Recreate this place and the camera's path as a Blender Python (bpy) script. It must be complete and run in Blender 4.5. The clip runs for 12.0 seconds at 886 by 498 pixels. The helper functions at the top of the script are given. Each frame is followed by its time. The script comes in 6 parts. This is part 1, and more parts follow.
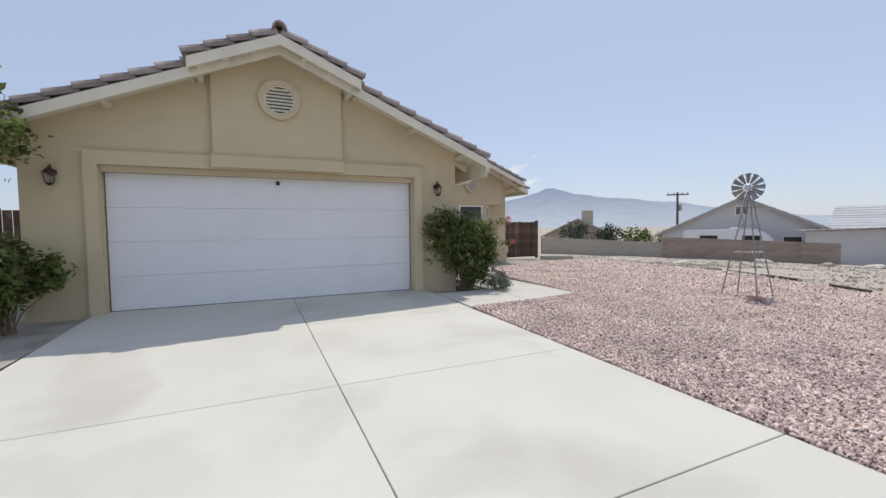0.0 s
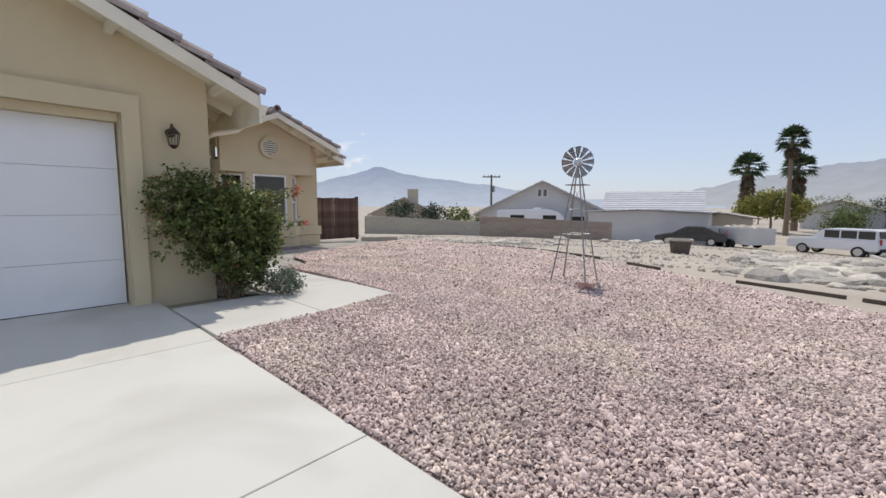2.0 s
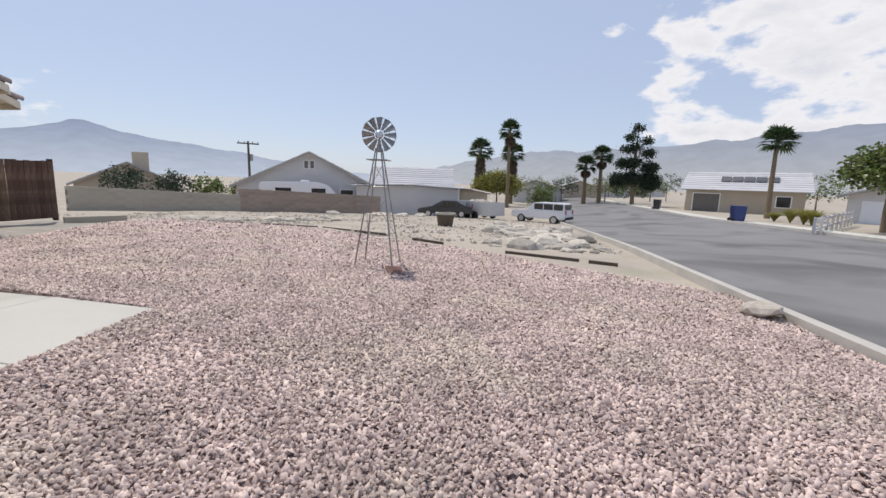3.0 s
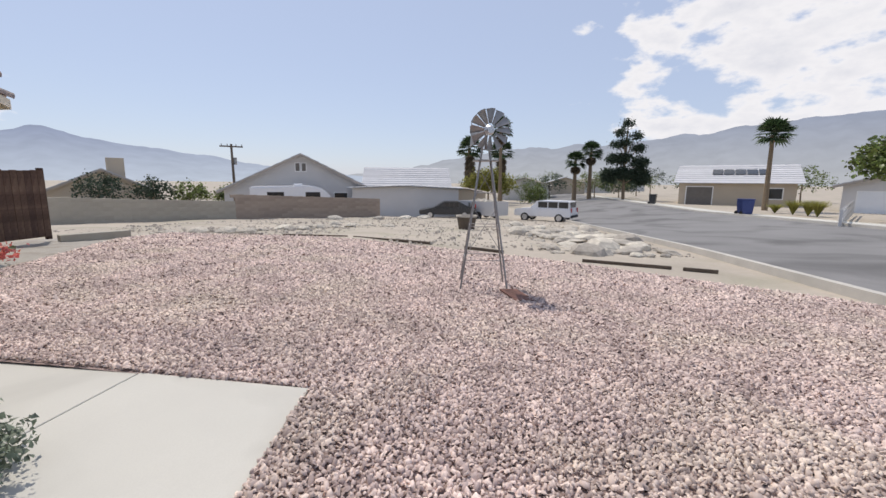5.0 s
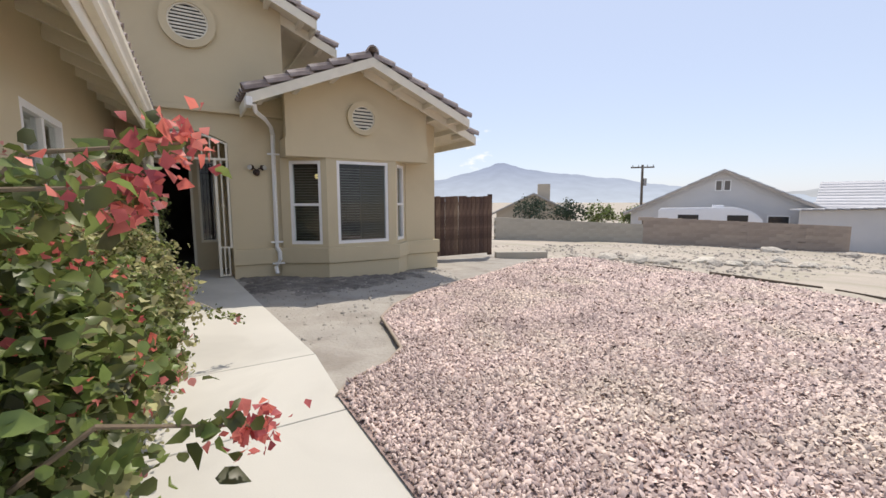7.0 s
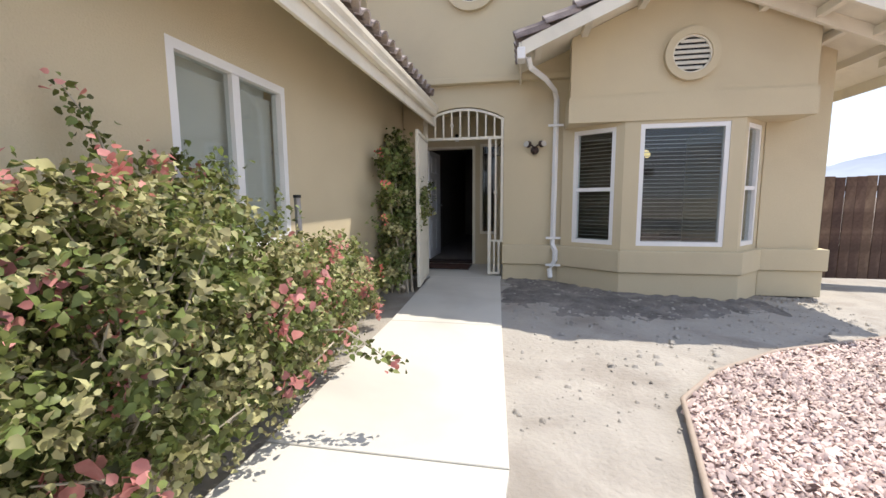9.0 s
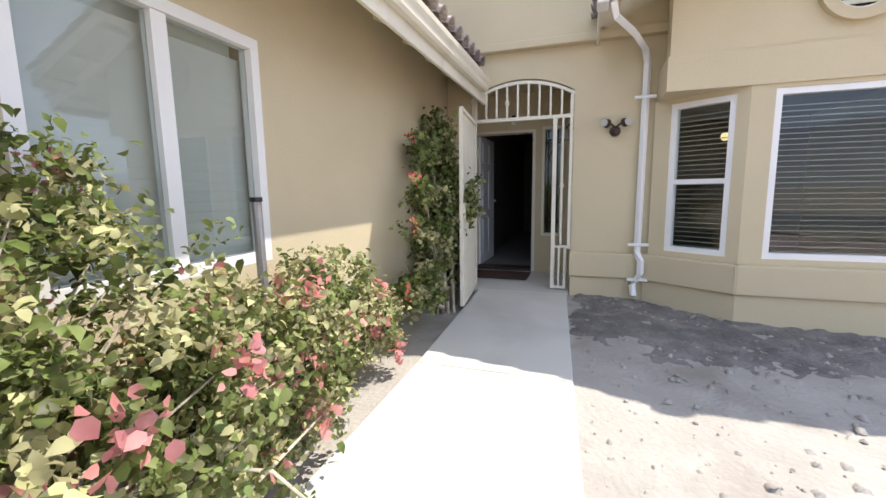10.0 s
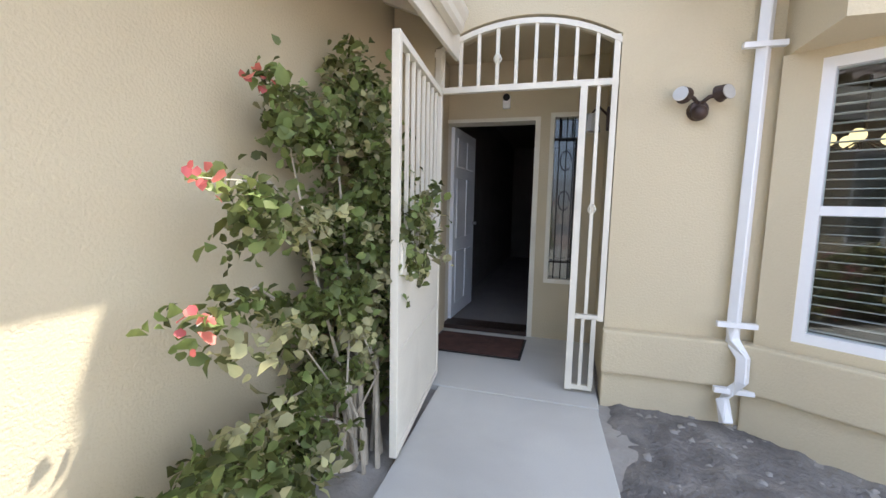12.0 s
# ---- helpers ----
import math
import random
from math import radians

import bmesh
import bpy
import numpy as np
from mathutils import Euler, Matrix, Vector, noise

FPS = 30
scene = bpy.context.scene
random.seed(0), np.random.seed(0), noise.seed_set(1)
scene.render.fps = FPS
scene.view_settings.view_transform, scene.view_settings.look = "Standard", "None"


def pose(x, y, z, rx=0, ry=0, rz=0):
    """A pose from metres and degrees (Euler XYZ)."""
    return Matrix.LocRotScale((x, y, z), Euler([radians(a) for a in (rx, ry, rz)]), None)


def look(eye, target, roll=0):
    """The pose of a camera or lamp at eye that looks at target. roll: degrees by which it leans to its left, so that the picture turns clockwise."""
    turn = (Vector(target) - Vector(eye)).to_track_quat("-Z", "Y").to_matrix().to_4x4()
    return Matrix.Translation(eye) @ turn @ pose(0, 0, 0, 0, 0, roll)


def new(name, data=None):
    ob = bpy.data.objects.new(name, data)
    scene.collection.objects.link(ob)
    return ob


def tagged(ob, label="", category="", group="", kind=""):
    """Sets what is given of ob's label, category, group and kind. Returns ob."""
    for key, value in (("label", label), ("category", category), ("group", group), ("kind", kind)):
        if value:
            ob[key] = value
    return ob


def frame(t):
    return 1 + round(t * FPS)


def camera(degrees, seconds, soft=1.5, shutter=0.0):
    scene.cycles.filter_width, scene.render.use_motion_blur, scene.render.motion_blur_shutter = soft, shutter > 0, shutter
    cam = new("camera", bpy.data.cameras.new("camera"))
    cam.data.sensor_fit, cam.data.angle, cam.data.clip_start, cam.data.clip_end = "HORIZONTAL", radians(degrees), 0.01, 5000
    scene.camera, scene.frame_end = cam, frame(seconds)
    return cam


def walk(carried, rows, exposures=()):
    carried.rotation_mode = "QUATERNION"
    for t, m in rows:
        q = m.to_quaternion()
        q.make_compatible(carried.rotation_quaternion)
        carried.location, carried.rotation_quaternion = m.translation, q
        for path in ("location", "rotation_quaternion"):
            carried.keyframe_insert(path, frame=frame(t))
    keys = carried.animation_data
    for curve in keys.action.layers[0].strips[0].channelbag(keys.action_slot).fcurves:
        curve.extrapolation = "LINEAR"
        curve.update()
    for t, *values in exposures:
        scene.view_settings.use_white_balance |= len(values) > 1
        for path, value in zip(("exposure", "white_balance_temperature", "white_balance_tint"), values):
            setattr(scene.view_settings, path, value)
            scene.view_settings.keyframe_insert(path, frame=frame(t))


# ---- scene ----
cam = camera(93.6, 12.0)

PATH = [
    (0, (-0.426, -7.902, 1.239), (0.403, -6.085, 1.139), -0.6),
    (0.5, (0.088, -7.472, 1.221), (0.978, -5.686, 1.094), -0.9),
    (1, (0.537, -7.036, 1.198), (1.549, -5.318, 1.042), -0.9),
    (1.5, (0.967, -6.604, 1.189), (2.189, -5.031, 1.006), -0.4),
    (2, (1.35, -6.175, 1.2), (2.822, -4.836, 0.993), 0.3),
    (2.5, (1.65, -5.682, 1.204), (3.408, -4.76, 0.954), 1.1),
    (3, (1.884, -5.208, 1.252), (3.827, -4.853, 0.937), 1.9),
    (3.2, (1.958, -5.021, 1.238), (3.922, -4.854, 0.901), 2.0),
    (4.8, (2.675, -3.226, 1.281), (4.645, -3.133, 0.949), 0.6),
    (5, (2.777, -3.032, 1.291), (4.735, -2.775, 0.974), 0.5),
    (5.5, (3.119, -2.495, 1.325), (4.946, -1.729, 1.047), -0.7),
    (6, (3.492, -2.115, 1.329), (5.094, -0.947, 1.07), -0.7),
    (6.5, (3.956, -1.804, 1.386), (5.287, -0.334, 1.133), -0.0),
    (7, (4.327, -1.522, 1.339), (5.355, 0.178, 1.113), -0.1),
    (7.2, (4.451, -1.365, 1.316), (5.335, 0.413, 1.079), 0.5),
    (8.8, (5.241, 0.205, 1.195), (5.007, 2.179, 0.971), -0.0),
    (9, (5.243, 0.401, 1.174), (4.866, 2.351, 0.936), -0.4),
    (9.5, (5.167, 0.918, 1.191), (4.554, 2.802, 0.922), -1.0),
    (10, (5.098, 1.544, 1.224), (4.457, 3.418, 0.95), -0.8),
    (10.5, (5.042, 2.16, 1.317), (4.459, 4.052, 1.035), -0.3),
    (11, (4.93, 2.749, 1.331), (4.38, 4.655, 1.072), 0.3),
    (11.5, (4.78, 3.266, 1.318), (4.227, 5.174, 1.081), 0.6),
    (12, (4.678, 3.824, 1.29), (4.11, 5.729, 1.069), 1.2),
]
EXPOSURES = [(0.0, -0.2, 6720, 11), (5.0, -0.17, 6780, 12), (7.0, 0.14, 7000, 12), (9.0, 0.72, 6850, 12), (10.5, 1.27, 6600, 12), (11.5, 1.54, 6450, 12), (12.0, 1.74, 6300, 12)]
walk(cam, [(t, look(eye, target, roll)) for t, eye, target, roll in PATH], EXPOSURES)

# ---------------- world, sun ----------------
SUN = Vector((0.40, 0.37, 1.0)).normalized()
world = bpy.data.worlds.new("sky")
scene.world = world
world.use_nodes = True
wn, wl = world.node_tree.nodes, world.node_tree.links
wn.clear()
sky = wn.new("ShaderNodeTexSky")
sky.sky_type, sky.sun_disc = "NISHITA", False
sky.sun_elevation = math.asin(SUN.z)
sky.sun_rotation = math.atan2(SUN.x, SUN.y)
sky.air_density, sky.dust_density, sky.ozone_density = 1.0, 0.6, 1.6
wc = wn.new("ShaderNodeTexCoord")
wm_ = wn.new("ShaderNodeMapping")
wm_.inputs["Scale"].default_value = (1.0, 1.0, 2.1)
wnz = wn.new("ShaderNodeTexNoise")
wnz.inputs["Scale"].default_value, wnz.inputs["Detail"].default_value = 6.5, 10
wnz.inputs["Roughness"].default_value = 0.55
wl.new(wc.outputs["Generated"], wm_.inputs["Vector"])
wl.new(wm_.outputs["Vector"], wnz.inputs["Vector"])
# clouds gather over the hills down the street, thin elsewhere
dotn = wn.new("ShaderNodeVectorMath")
dotn.operation = "DOT_PRODUCT"
cdir = Vector((math.cos(radians(-34)), math.sin(radians(-34)), 0.33)).normalized()
dotn.inputs[1].default_value = cdir
wl.new(wc.outputs["Generated"], dotn.inputs[0])
near = wn.new("ShaderNodeMapRange")
near.inputs["From Min"].default_value, near.inputs["From Max"].default_value = 0.86, 0.97
near.inputs["To Min"].default_value, near.inputs["To Max"].default_value = -0.20, 0.13
wl.new(dotn.outputs["Value"], near.inputs["Value"])
addn = wn.new("ShaderNodeMath")
wl.new(wnz.outputs["Fac"], addn.inputs[0])
wl.new(near.outputs["Result"], addn.inputs[1])
# a small cap cloud on the far peak
dot2 = wn.new("ShaderNodeVectorMath")
dot2.operation = "DOT_PRODUCT"
dot2.inputs[1].default_value = Vector((math.cos(radians(54)), math.sin(radians(54)), 0.112)).normalized()
wl.new(wc.outputs["Generated"], dot2.inputs[0])
cap = wn.new("ShaderNodeMapRange")
cap.inputs["From Min"].default_value, cap.inputs["From Max"].default_value = 0.9965, 0.9996
cap.inputs["To Min"].default_value, cap.inputs["To Max"].default_value = 0.0, 0.34
wl.new(dot2.outputs["Value"], cap.inputs["Value"])
add2 = wn.new("ShaderNodeMath")
wl.new(addn.outputs[0], add2.inputs[0])
wl.new(cap.outputs["Result"], add2.inputs[1])
cmask = wn.new("ShaderNodeMapRange")
cmask.interpolation_type = "SMOOTHSTEP"
cmask.inputs["From Min"].default_value, cmask.inputs["From Max"].default_value = 0.535, 0.635
wl.new(add2.outputs[0], cmask.inputs["Value"])
cmix = wn.new("ShaderNodeMixRGB")
cshade = wn.new("ShaderNodeMapRange")
cshade.inputs["From Min"].default_value, cshade.inputs["From Max"].default_value = 0.56, 0.78
wl.new(add2.outputs[0], cshade.inputs["Value"])
ctone = wn.new("ShaderNodeMixRGB")
ctone.inputs["Color1"].default_value, ctone.inputs["Color2"].default_value = (7.9, 8.0, 8.3, 1), (5.9, 6.2, 6.9, 1)
wl.new(cshade.outputs["Result"], ctone.inputs["Fac"])
wl.new(ctone.outputs["Color"], cmix.inputs["Color2"])
wl.new(cmask.outputs["Result"], cmix.inputs["Fac"])
# dusty desert haze over the whole dome
haze = wn.new("ShaderNodeMixRGB")
haze.inputs["Fac"].default_value = 0.62
haze.inputs["Color2"].default_value = (4.55, 5.35, 7.25, 1)
wl.new(sky.outputs["Color"], haze.inputs["Color1"])
wl.new(haze.outputs["Color"], cmix.inputs["Color1"])
wbg = wn.new("ShaderNodeBackground")
wbg.inputs["Strength"].default_value = 0.134
wl.new(cmix.outputs["Color"], wbg.inputs["Color"])
wout = wn.new("ShaderNodeOutputWorld")
wl.new(wbg.outputs["Background"], wout.inputs["Surface"])

sun_data = bpy.data.lights.new("sun", "SUN")
sun_data.energy, sun_data.angle, sun_data.color = 3.4, radians(0.53), (1.0, 0.95, 0.87)
sun = new("sun", sun_data)
sun.matrix_world = look(SUN * 60, (0, 0, 0))


# ---------------- materials ----------------
def material(name, base, rough=0.85, metal=0.0, var=0.12, scale=3.0, grain=40.0, bump=0.15, depth=0.01,
             tint=None, island=0.0, obj=0.0, stain=None, stain_amount=0.0, stain_scale=1.2, spec=None, translucent=0.0):
    """A procedural surface: two scales of colour variation, a stain colour with its own shape, bump, gloss variation."""
    m = bpy.data.materials.new(name)
    m.use_nodes = True
    n, l = m.node_tree.nodes, m.node_tree.links
    p = n["Principled BSDF"]
    co = n.new("ShaderNodeTexCoord")
    big, fine = n.new("ShaderNodeTexNoise"), n.new("ShaderNodeTexNoise")
    for q, s in ((big, scale), (fine, grain)):
        q.inputs["Scale"].default_value, q.inputs["Detail"].default_value = s, 6
        l.new(co.outputs["Object"], q.inputs["Vector"])
    def mixed(fac, a, b):
        q = n.new("ShaderNodeMixRGB")
        for sock, v in ((q.inputs["Fac"], fac), (q.inputs["Color1"], a), (q.inputs["Color2"], b)):
            if isinstance(v, (int, float)):
                sock.default_value = v
            elif isinstance(v, tuple):
                sock.default_value = (*v, 1)
            else:
                l.new(v, sock)
        return q.outputs["Color"]
    def ranged(sock, a, b, c=0.0, d=1.0):
        q = n.new("ShaderNodeMapRange")
        q.inputs["From Min"].default_value, q.inputs["From Max"].default_value = a, b
        q.inputs["To Min"].default_value, q.inputs["To Max"].default_value = c, d
        l.new(sock, q.inputs["Value"])
        return q.outputs["Result"]
    dark = tuple(c * (1 - var) for c in base)
    light = tint if tint else tuple(min(0.95, c * (1 + var)) for c in base)
    col = mixed(ranged(big.outputs["Fac"], 0.3, 0.7), dark, light)
    col = mixed(ranged(fine.outputs["Fac"], 0.35, 0.65, 0, 0.35), col, tuple(c * (1 - 1.3 * var) for c in base))
    if stain:
        st = n.new("ShaderNodeTexNoise")
        st.inputs["Scale"].default_value, st.inputs["Detail"].default_value = stain_scale, 9
        st.inputs["Distortion"].default_value = 0.6
        l.new(co.outputs["Object"], st.inputs["Vector"])
        col = mixed(ranged(st.outputs["Fac"], 0.5, 0.68, 0, stain_amount), col, stain)
    for amount, node, out in ((island, "ShaderNodeNewGeometry", "Random Per Island"), (obj, "ShaderNodeObjectInfo", "Random")):
        if amount:
            q = n.new(node)
            h = n.new("ShaderNodeHueSaturation")
            l.new(ranged(q.outputs[out], 0, 1, 1 - amount, 1 + amount), h.inputs["Value"])
            l.new(ranged(q.outputs[out], 0, 1, 0.5 - amount * 0.03, 0.5 + amount * 0.03), h.inputs["Hue"])
            l.new(col, h.inputs["Color"])
            col = h.outputs["Color"]
    l.new(col, p.inputs["Base Color"])
    l.new(ranged(fine.outputs["Fac"], 0.3, 0.7, max(0.02, rough - 0.08), min(1, rough + 0.08)), p.inputs["Roughness"])
    p.inputs["Metallic"].default_value = metal
    if spec is not None:
        p.inputs["Specular IOR Level"].default_value = spec
    if bump:
        b = n.new("ShaderNodeBump")
        b.inputs["Strength"].default_value, b.inputs["Distance"].default_value = bump, depth
        l.new(fine.outputs["Fac"], b.inputs["Height"])
        l.new(b.outputs["Normal"], p.inputs["Normal"])
    if translucent:
        tr, mx = n.new("ShaderNodeBsdfTranslucent"), n.new("ShaderNodeMixShader")
        mx.inputs["Fac"].default_value = translucent
        l.new(col, tr.inputs["Color"])
        l.new(p.outputs["BSDF"], mx.inputs[1])
        l.new(tr.outputs["BSDF"], mx.inputs[2])
        l.new(mx.outputs["Shader"], n["Material Output"].inputs["Surface"])
    return m


def glass_material(name, tint=(0.9, 0.93, 0.92)):
    m = bpy.data.materials.new(name)
    m.use_nodes = True
    n, l = m.node_tree.nodes, m.node_tree.links
    n.clear()
    tr, gl, fr, mx, out = (n.new("ShaderNode" + k) for k in ("BsdfTransparent", "BsdfGlossy", "LayerWeight", "MixShader", "OutputMaterial"))
    tr.inputs["Color"].default_value = (*tint, 1)
    gl.inputs["Roughness"].default_value = 0.01
    fr.inputs["Blend"].default_value = 0.5
    pw, sc = n.new("ShaderNodeMath"), n.new("ShaderNodeMapRange")
    pw.operation = "POWER"
    pw.inputs[1].default_value = 3.0
    l.new(fr.outputs["Facing"], pw.inputs[0])
    sc.inputs["To Min"].default_value, sc.inputs["To Max"].default_value = 0.045, 0.6
    l.new(pw.outputs[0], sc.inputs["Value"])
    l.new(sc.outputs[0], mx.inputs[0])
    l.new(tr.outputs[0], mx.inputs[1])
    l.new(gl.outputs[0], mx.inputs[2])
    l.new(mx.outputs[0], out.inputs["Surface"])
    return m


def glow_material(name, colour, strength):
    m = bpy.data.materials.new(name)
    m.use_nodes = True
    p = m.node_tree.nodes["Principled BSDF"]
    p.inputs["Base Color"].default_value = (*colour, 1)
    p.inputs["Emission Color"].default_value = (*colour, 1)
    p.inputs["Emission Strength"].default_value = strength
    return m


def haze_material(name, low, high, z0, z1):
    """Far hills: air haze put into an emitted colour, paler towards the valley floor."""
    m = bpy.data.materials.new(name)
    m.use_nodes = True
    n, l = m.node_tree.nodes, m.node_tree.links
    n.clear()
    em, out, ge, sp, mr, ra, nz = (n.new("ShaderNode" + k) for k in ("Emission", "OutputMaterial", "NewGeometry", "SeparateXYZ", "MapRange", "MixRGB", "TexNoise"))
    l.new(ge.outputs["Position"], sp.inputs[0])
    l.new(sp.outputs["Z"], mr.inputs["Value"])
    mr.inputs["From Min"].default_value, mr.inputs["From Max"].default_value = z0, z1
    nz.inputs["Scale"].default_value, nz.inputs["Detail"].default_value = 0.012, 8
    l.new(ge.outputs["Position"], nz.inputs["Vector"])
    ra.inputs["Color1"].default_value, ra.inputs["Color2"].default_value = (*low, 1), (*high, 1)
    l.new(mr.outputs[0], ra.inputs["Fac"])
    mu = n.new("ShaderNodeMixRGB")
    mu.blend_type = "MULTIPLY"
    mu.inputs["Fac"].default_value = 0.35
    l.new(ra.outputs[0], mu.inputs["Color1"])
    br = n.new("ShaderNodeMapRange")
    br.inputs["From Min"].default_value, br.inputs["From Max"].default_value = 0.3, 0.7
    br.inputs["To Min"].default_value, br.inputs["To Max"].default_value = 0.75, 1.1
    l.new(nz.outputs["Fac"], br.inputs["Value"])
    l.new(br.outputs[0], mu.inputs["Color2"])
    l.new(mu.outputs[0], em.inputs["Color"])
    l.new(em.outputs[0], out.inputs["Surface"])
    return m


M_STUCCO = material("stucco_tan", (0.61, 0.52, 0.345), 0.95, var=0.05, scale=0.7, grain=90, bump=0.35, depth=0.012, stain=(0.47, 0.39, 0.26), stain_amount=0.25, stain_scale=0.9)
M_TRIM = material("stucco_trim", (0.54, 0.44, 0.28), 0.95, var=0.06, scale=1.1, grain=110, bump=0.3, depth=0.008, stain=(0.40, 0.34, 0.24), stain_amount=0.2)
M_CREAM = material("cream_paint", (0.78, 0.73, 0.60), 0.7, var=0.05, scale=1.5, grain=60, bump=0.08, stain=(0.55, 0.50, 0.40), stain_amount=0.3, stain_scale=2.5)
M_WHITE = material("white_paint", (0.80, 0.81, 0.82), 0.45, var=0.03, scale=1.0, grain=80, bump=0.06, depth=0.004, stain=(0.66, 0.66, 0.66), stain_amount=0.25)
M_VINYL = material("white_vinyl", (0.84, 0.83, 0.80), 0.4, var=0.03, scale=2, grain=50, bump=0.03, depth=0.002)
M_TILE = material("roof_tile", (0.30, 0.245, 0.22), 0.9, var=0.22, scale=6, grain=55, bump=0.4, depth=0.01, obj=0.22, island=0.15, stain=(0.50, 0.45, 0.42), stain_amount=0.35, stain_scale=5)
M_CONCRETE = material("concrete", (0.60, 0.59, 0.53), 0.9, var=0.05, scale=0.9, grain=120, bump=0.12, depth=0.004, obj=0.03, stain=(0.44, 0.42, 0.37), stain_amount=0.55, stain_scale=0.7)
M_JOINT = material("joint_dirt", (0.16, 0.14, 0.12), 0.95, var=0.2, grain=60)
M_GRAVEL = material("gravel_bed", (0.38, 0.285, 0.26), 0.95, var=0.25, scale=8, grain=45, bump=0.8, depth=0.03)
M_STONE = material("gravel_stone", (0.595, 0.47, 0.43), 0.9, var=0.22, scale=1.3, grain=70, bump=0.2, depth=0.004, island=0.42, stain=(0.58, 0.50, 0.41), stain_amount=0.5, stain_scale=0.8)
M_DIRT = material("desert_dirt", (0.44, 0.385, 0.315), 0.97, var=0.14, scale=0.35, grain=9, bump=0.5, depth=0.03, stain=(0.30, 0.285, 0.20), stain_amount=0.5, stain_scale=0.5)
M_WALK = material("walk_concrete", (0.575, 0.56, 0.505), 0.9, var=0.06, scale=0.9, grain=120, bump=0.12, depth=0.004, obj=0.03, stain=(0.40, 0.385, 0.345), stain_amount=0.5, stain_scale=0.8)
# damp soil, its colour darkened further for the roof shadow over it
M_DAMPSHADE = material("damp_soil", (0.19, 0.175, 0.16), 0.9, var=0.35, scale=4.0, grain=35, bump=0.9, depth=0.03, stain=(0.27, 0.25, 0.22), stain_amount=0.85, stain_scale=2.6)
M_SOIL = material("bare_soil", (0.37, 0.345, 0.305), 0.97, var=0.12, scale=2.0, grain=30, bump=0.6, depth=0.02, stain=(0.20, 0.17, 0.14), stain_amount=0.55, stain_scale=1.6)
M_ASPHALT = material("asphalt", (0.22, 0.215, 0.21), 0.95, var=0.12, scale=0.5, grain=60, bump=0.3, depth=0.006, stain=(0.08, 0.078, 0.075), stain_amount=0.7, stain_scale=0.3)
M_KERB = material("kerb_concrete", (0.52, 0.49, 0.44), 0.9, var=0.1, scale=2, grain=60)
M_ROCK = material("pale_rock", (0.45, 0.405, 0.345), 0.95, var=0.2, scale=3, grain=18, bump=0.6, depth=0.03, obj=0.25, island=0.25)
M_WOOD = material("weathered_wood", (0.11, 0.065, 0.045), 0.85, var=0.3, scale=3, grain=35, bump=0.4, depth=0.01, obj=0.35, stain=(0.28, 0.19, 0.13), stain_amount=0.5, stain_scale=3)
M_TIMBER = material("old_timber", (0.13, 0.10, 0.075), 0.9, var=0.25, scale=4, grain=30, bump=0.4)
M_STEEL = material("galvanised_steel", (0.33, 0.325, 0.32), 0.45, metal=0.7, var=0.12, scale=5, grain=60, bump=0.08, stain=(0.30, 0.20, 0.14), stain_amount=0.3, stain_scale=7)
M_RUST = material("rusty_plate", (0.19, 0.09, 0.065), 0.85, var=0.25, scale=6, grain=40, bump=0.3)
M_BLACK = material("black_metal", (0.02, 0.019, 0.018), 0.45, metal=0.3, var=0.2, bump=0.05)
M_BRONZE = material("bronze_lamp", (0.07, 0.045, 0.035), 0.5, metal=0.5, var=0.25, grain=60)
M_GLASS = glass_material("window_glass")
M_BLIND = material("blind_slat", (0.62, 0.61, 0.57), 0.6, var=0.04, bump=0.02)
M_SHADE = material("window_shade", (0.78, 0.80, 0.76), 0.8, var=0.04, bump=0.05)
# gloom of unlit rooms and openings is put into these dark colours
M_UNLIT = material("unlit_interior", (0.18, 0.16, 0.14), 0.9, var=0.1)
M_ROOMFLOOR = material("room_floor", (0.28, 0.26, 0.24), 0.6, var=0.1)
M_LEAF = material("bougainvillea_leaf", (0.15, 0.195, 0.055), 0.5, var=0.25, scale=8, grain=20, bump=0.0, island=0.6, tint=(0.27, 0.30, 0.10), translucent=0.42, spec=0.4)
M_DARKLEAF = material("shrub_leaf", (0.13, 0.175, 0.05), 0.42, var=0.25, scale=8, grain=20, bump=0.0, island=0.65, tint=(0.22, 0.26, 0.075), translucent=0.42, spec=0.5)
# dry leaves; the pale yellow also paints in leaves caught by sun
M_DRYSUNLEAF = material("pale_dry_sunlit_leaf", (0.42, 0.40, 0.20), 0.8, var=0.2, scale=8, grain=20, bump=0.0, island=0.35, translucent=0.3)
M_FLOWER = material("bract_red", (0.74, 0.13, 0.13), 0.6, var=0.25, scale=9, grain=25, bump=0.0, island=0.35, tint=(0.82, 0.27, 0.22), translucent=0.4)
M_PINK = material("bract_pink", (0.74, 0.26, 0.25), 0.6, var=0.2, scale=9, grain=25, bump=0.0, island=0.3, tint=(0.80, 0.40, 0.37), translucent=0.4)
M_STEM = material("bark_stem", (0.23, 0.17, 0.11), 0.9, var=0.25, scale=9, grain=40, bump=0.4)
M_PALESTEM = material("pale_stem", (0.50, 0.44, 0.34), 0.85, var=0.2, scale=9, grain=40, bump=0.3)
M_PALM = material("palm_frond", (0.06, 0.10, 0.04), 0.6, var=0.2, bump=0.0, island=0.4, translucent=0.15)
M_SKIRT = material("dry_palm_skirt", (0.15, 0.11, 0.07), 0.9, var=0.3, bump=0.0, island=0.4)
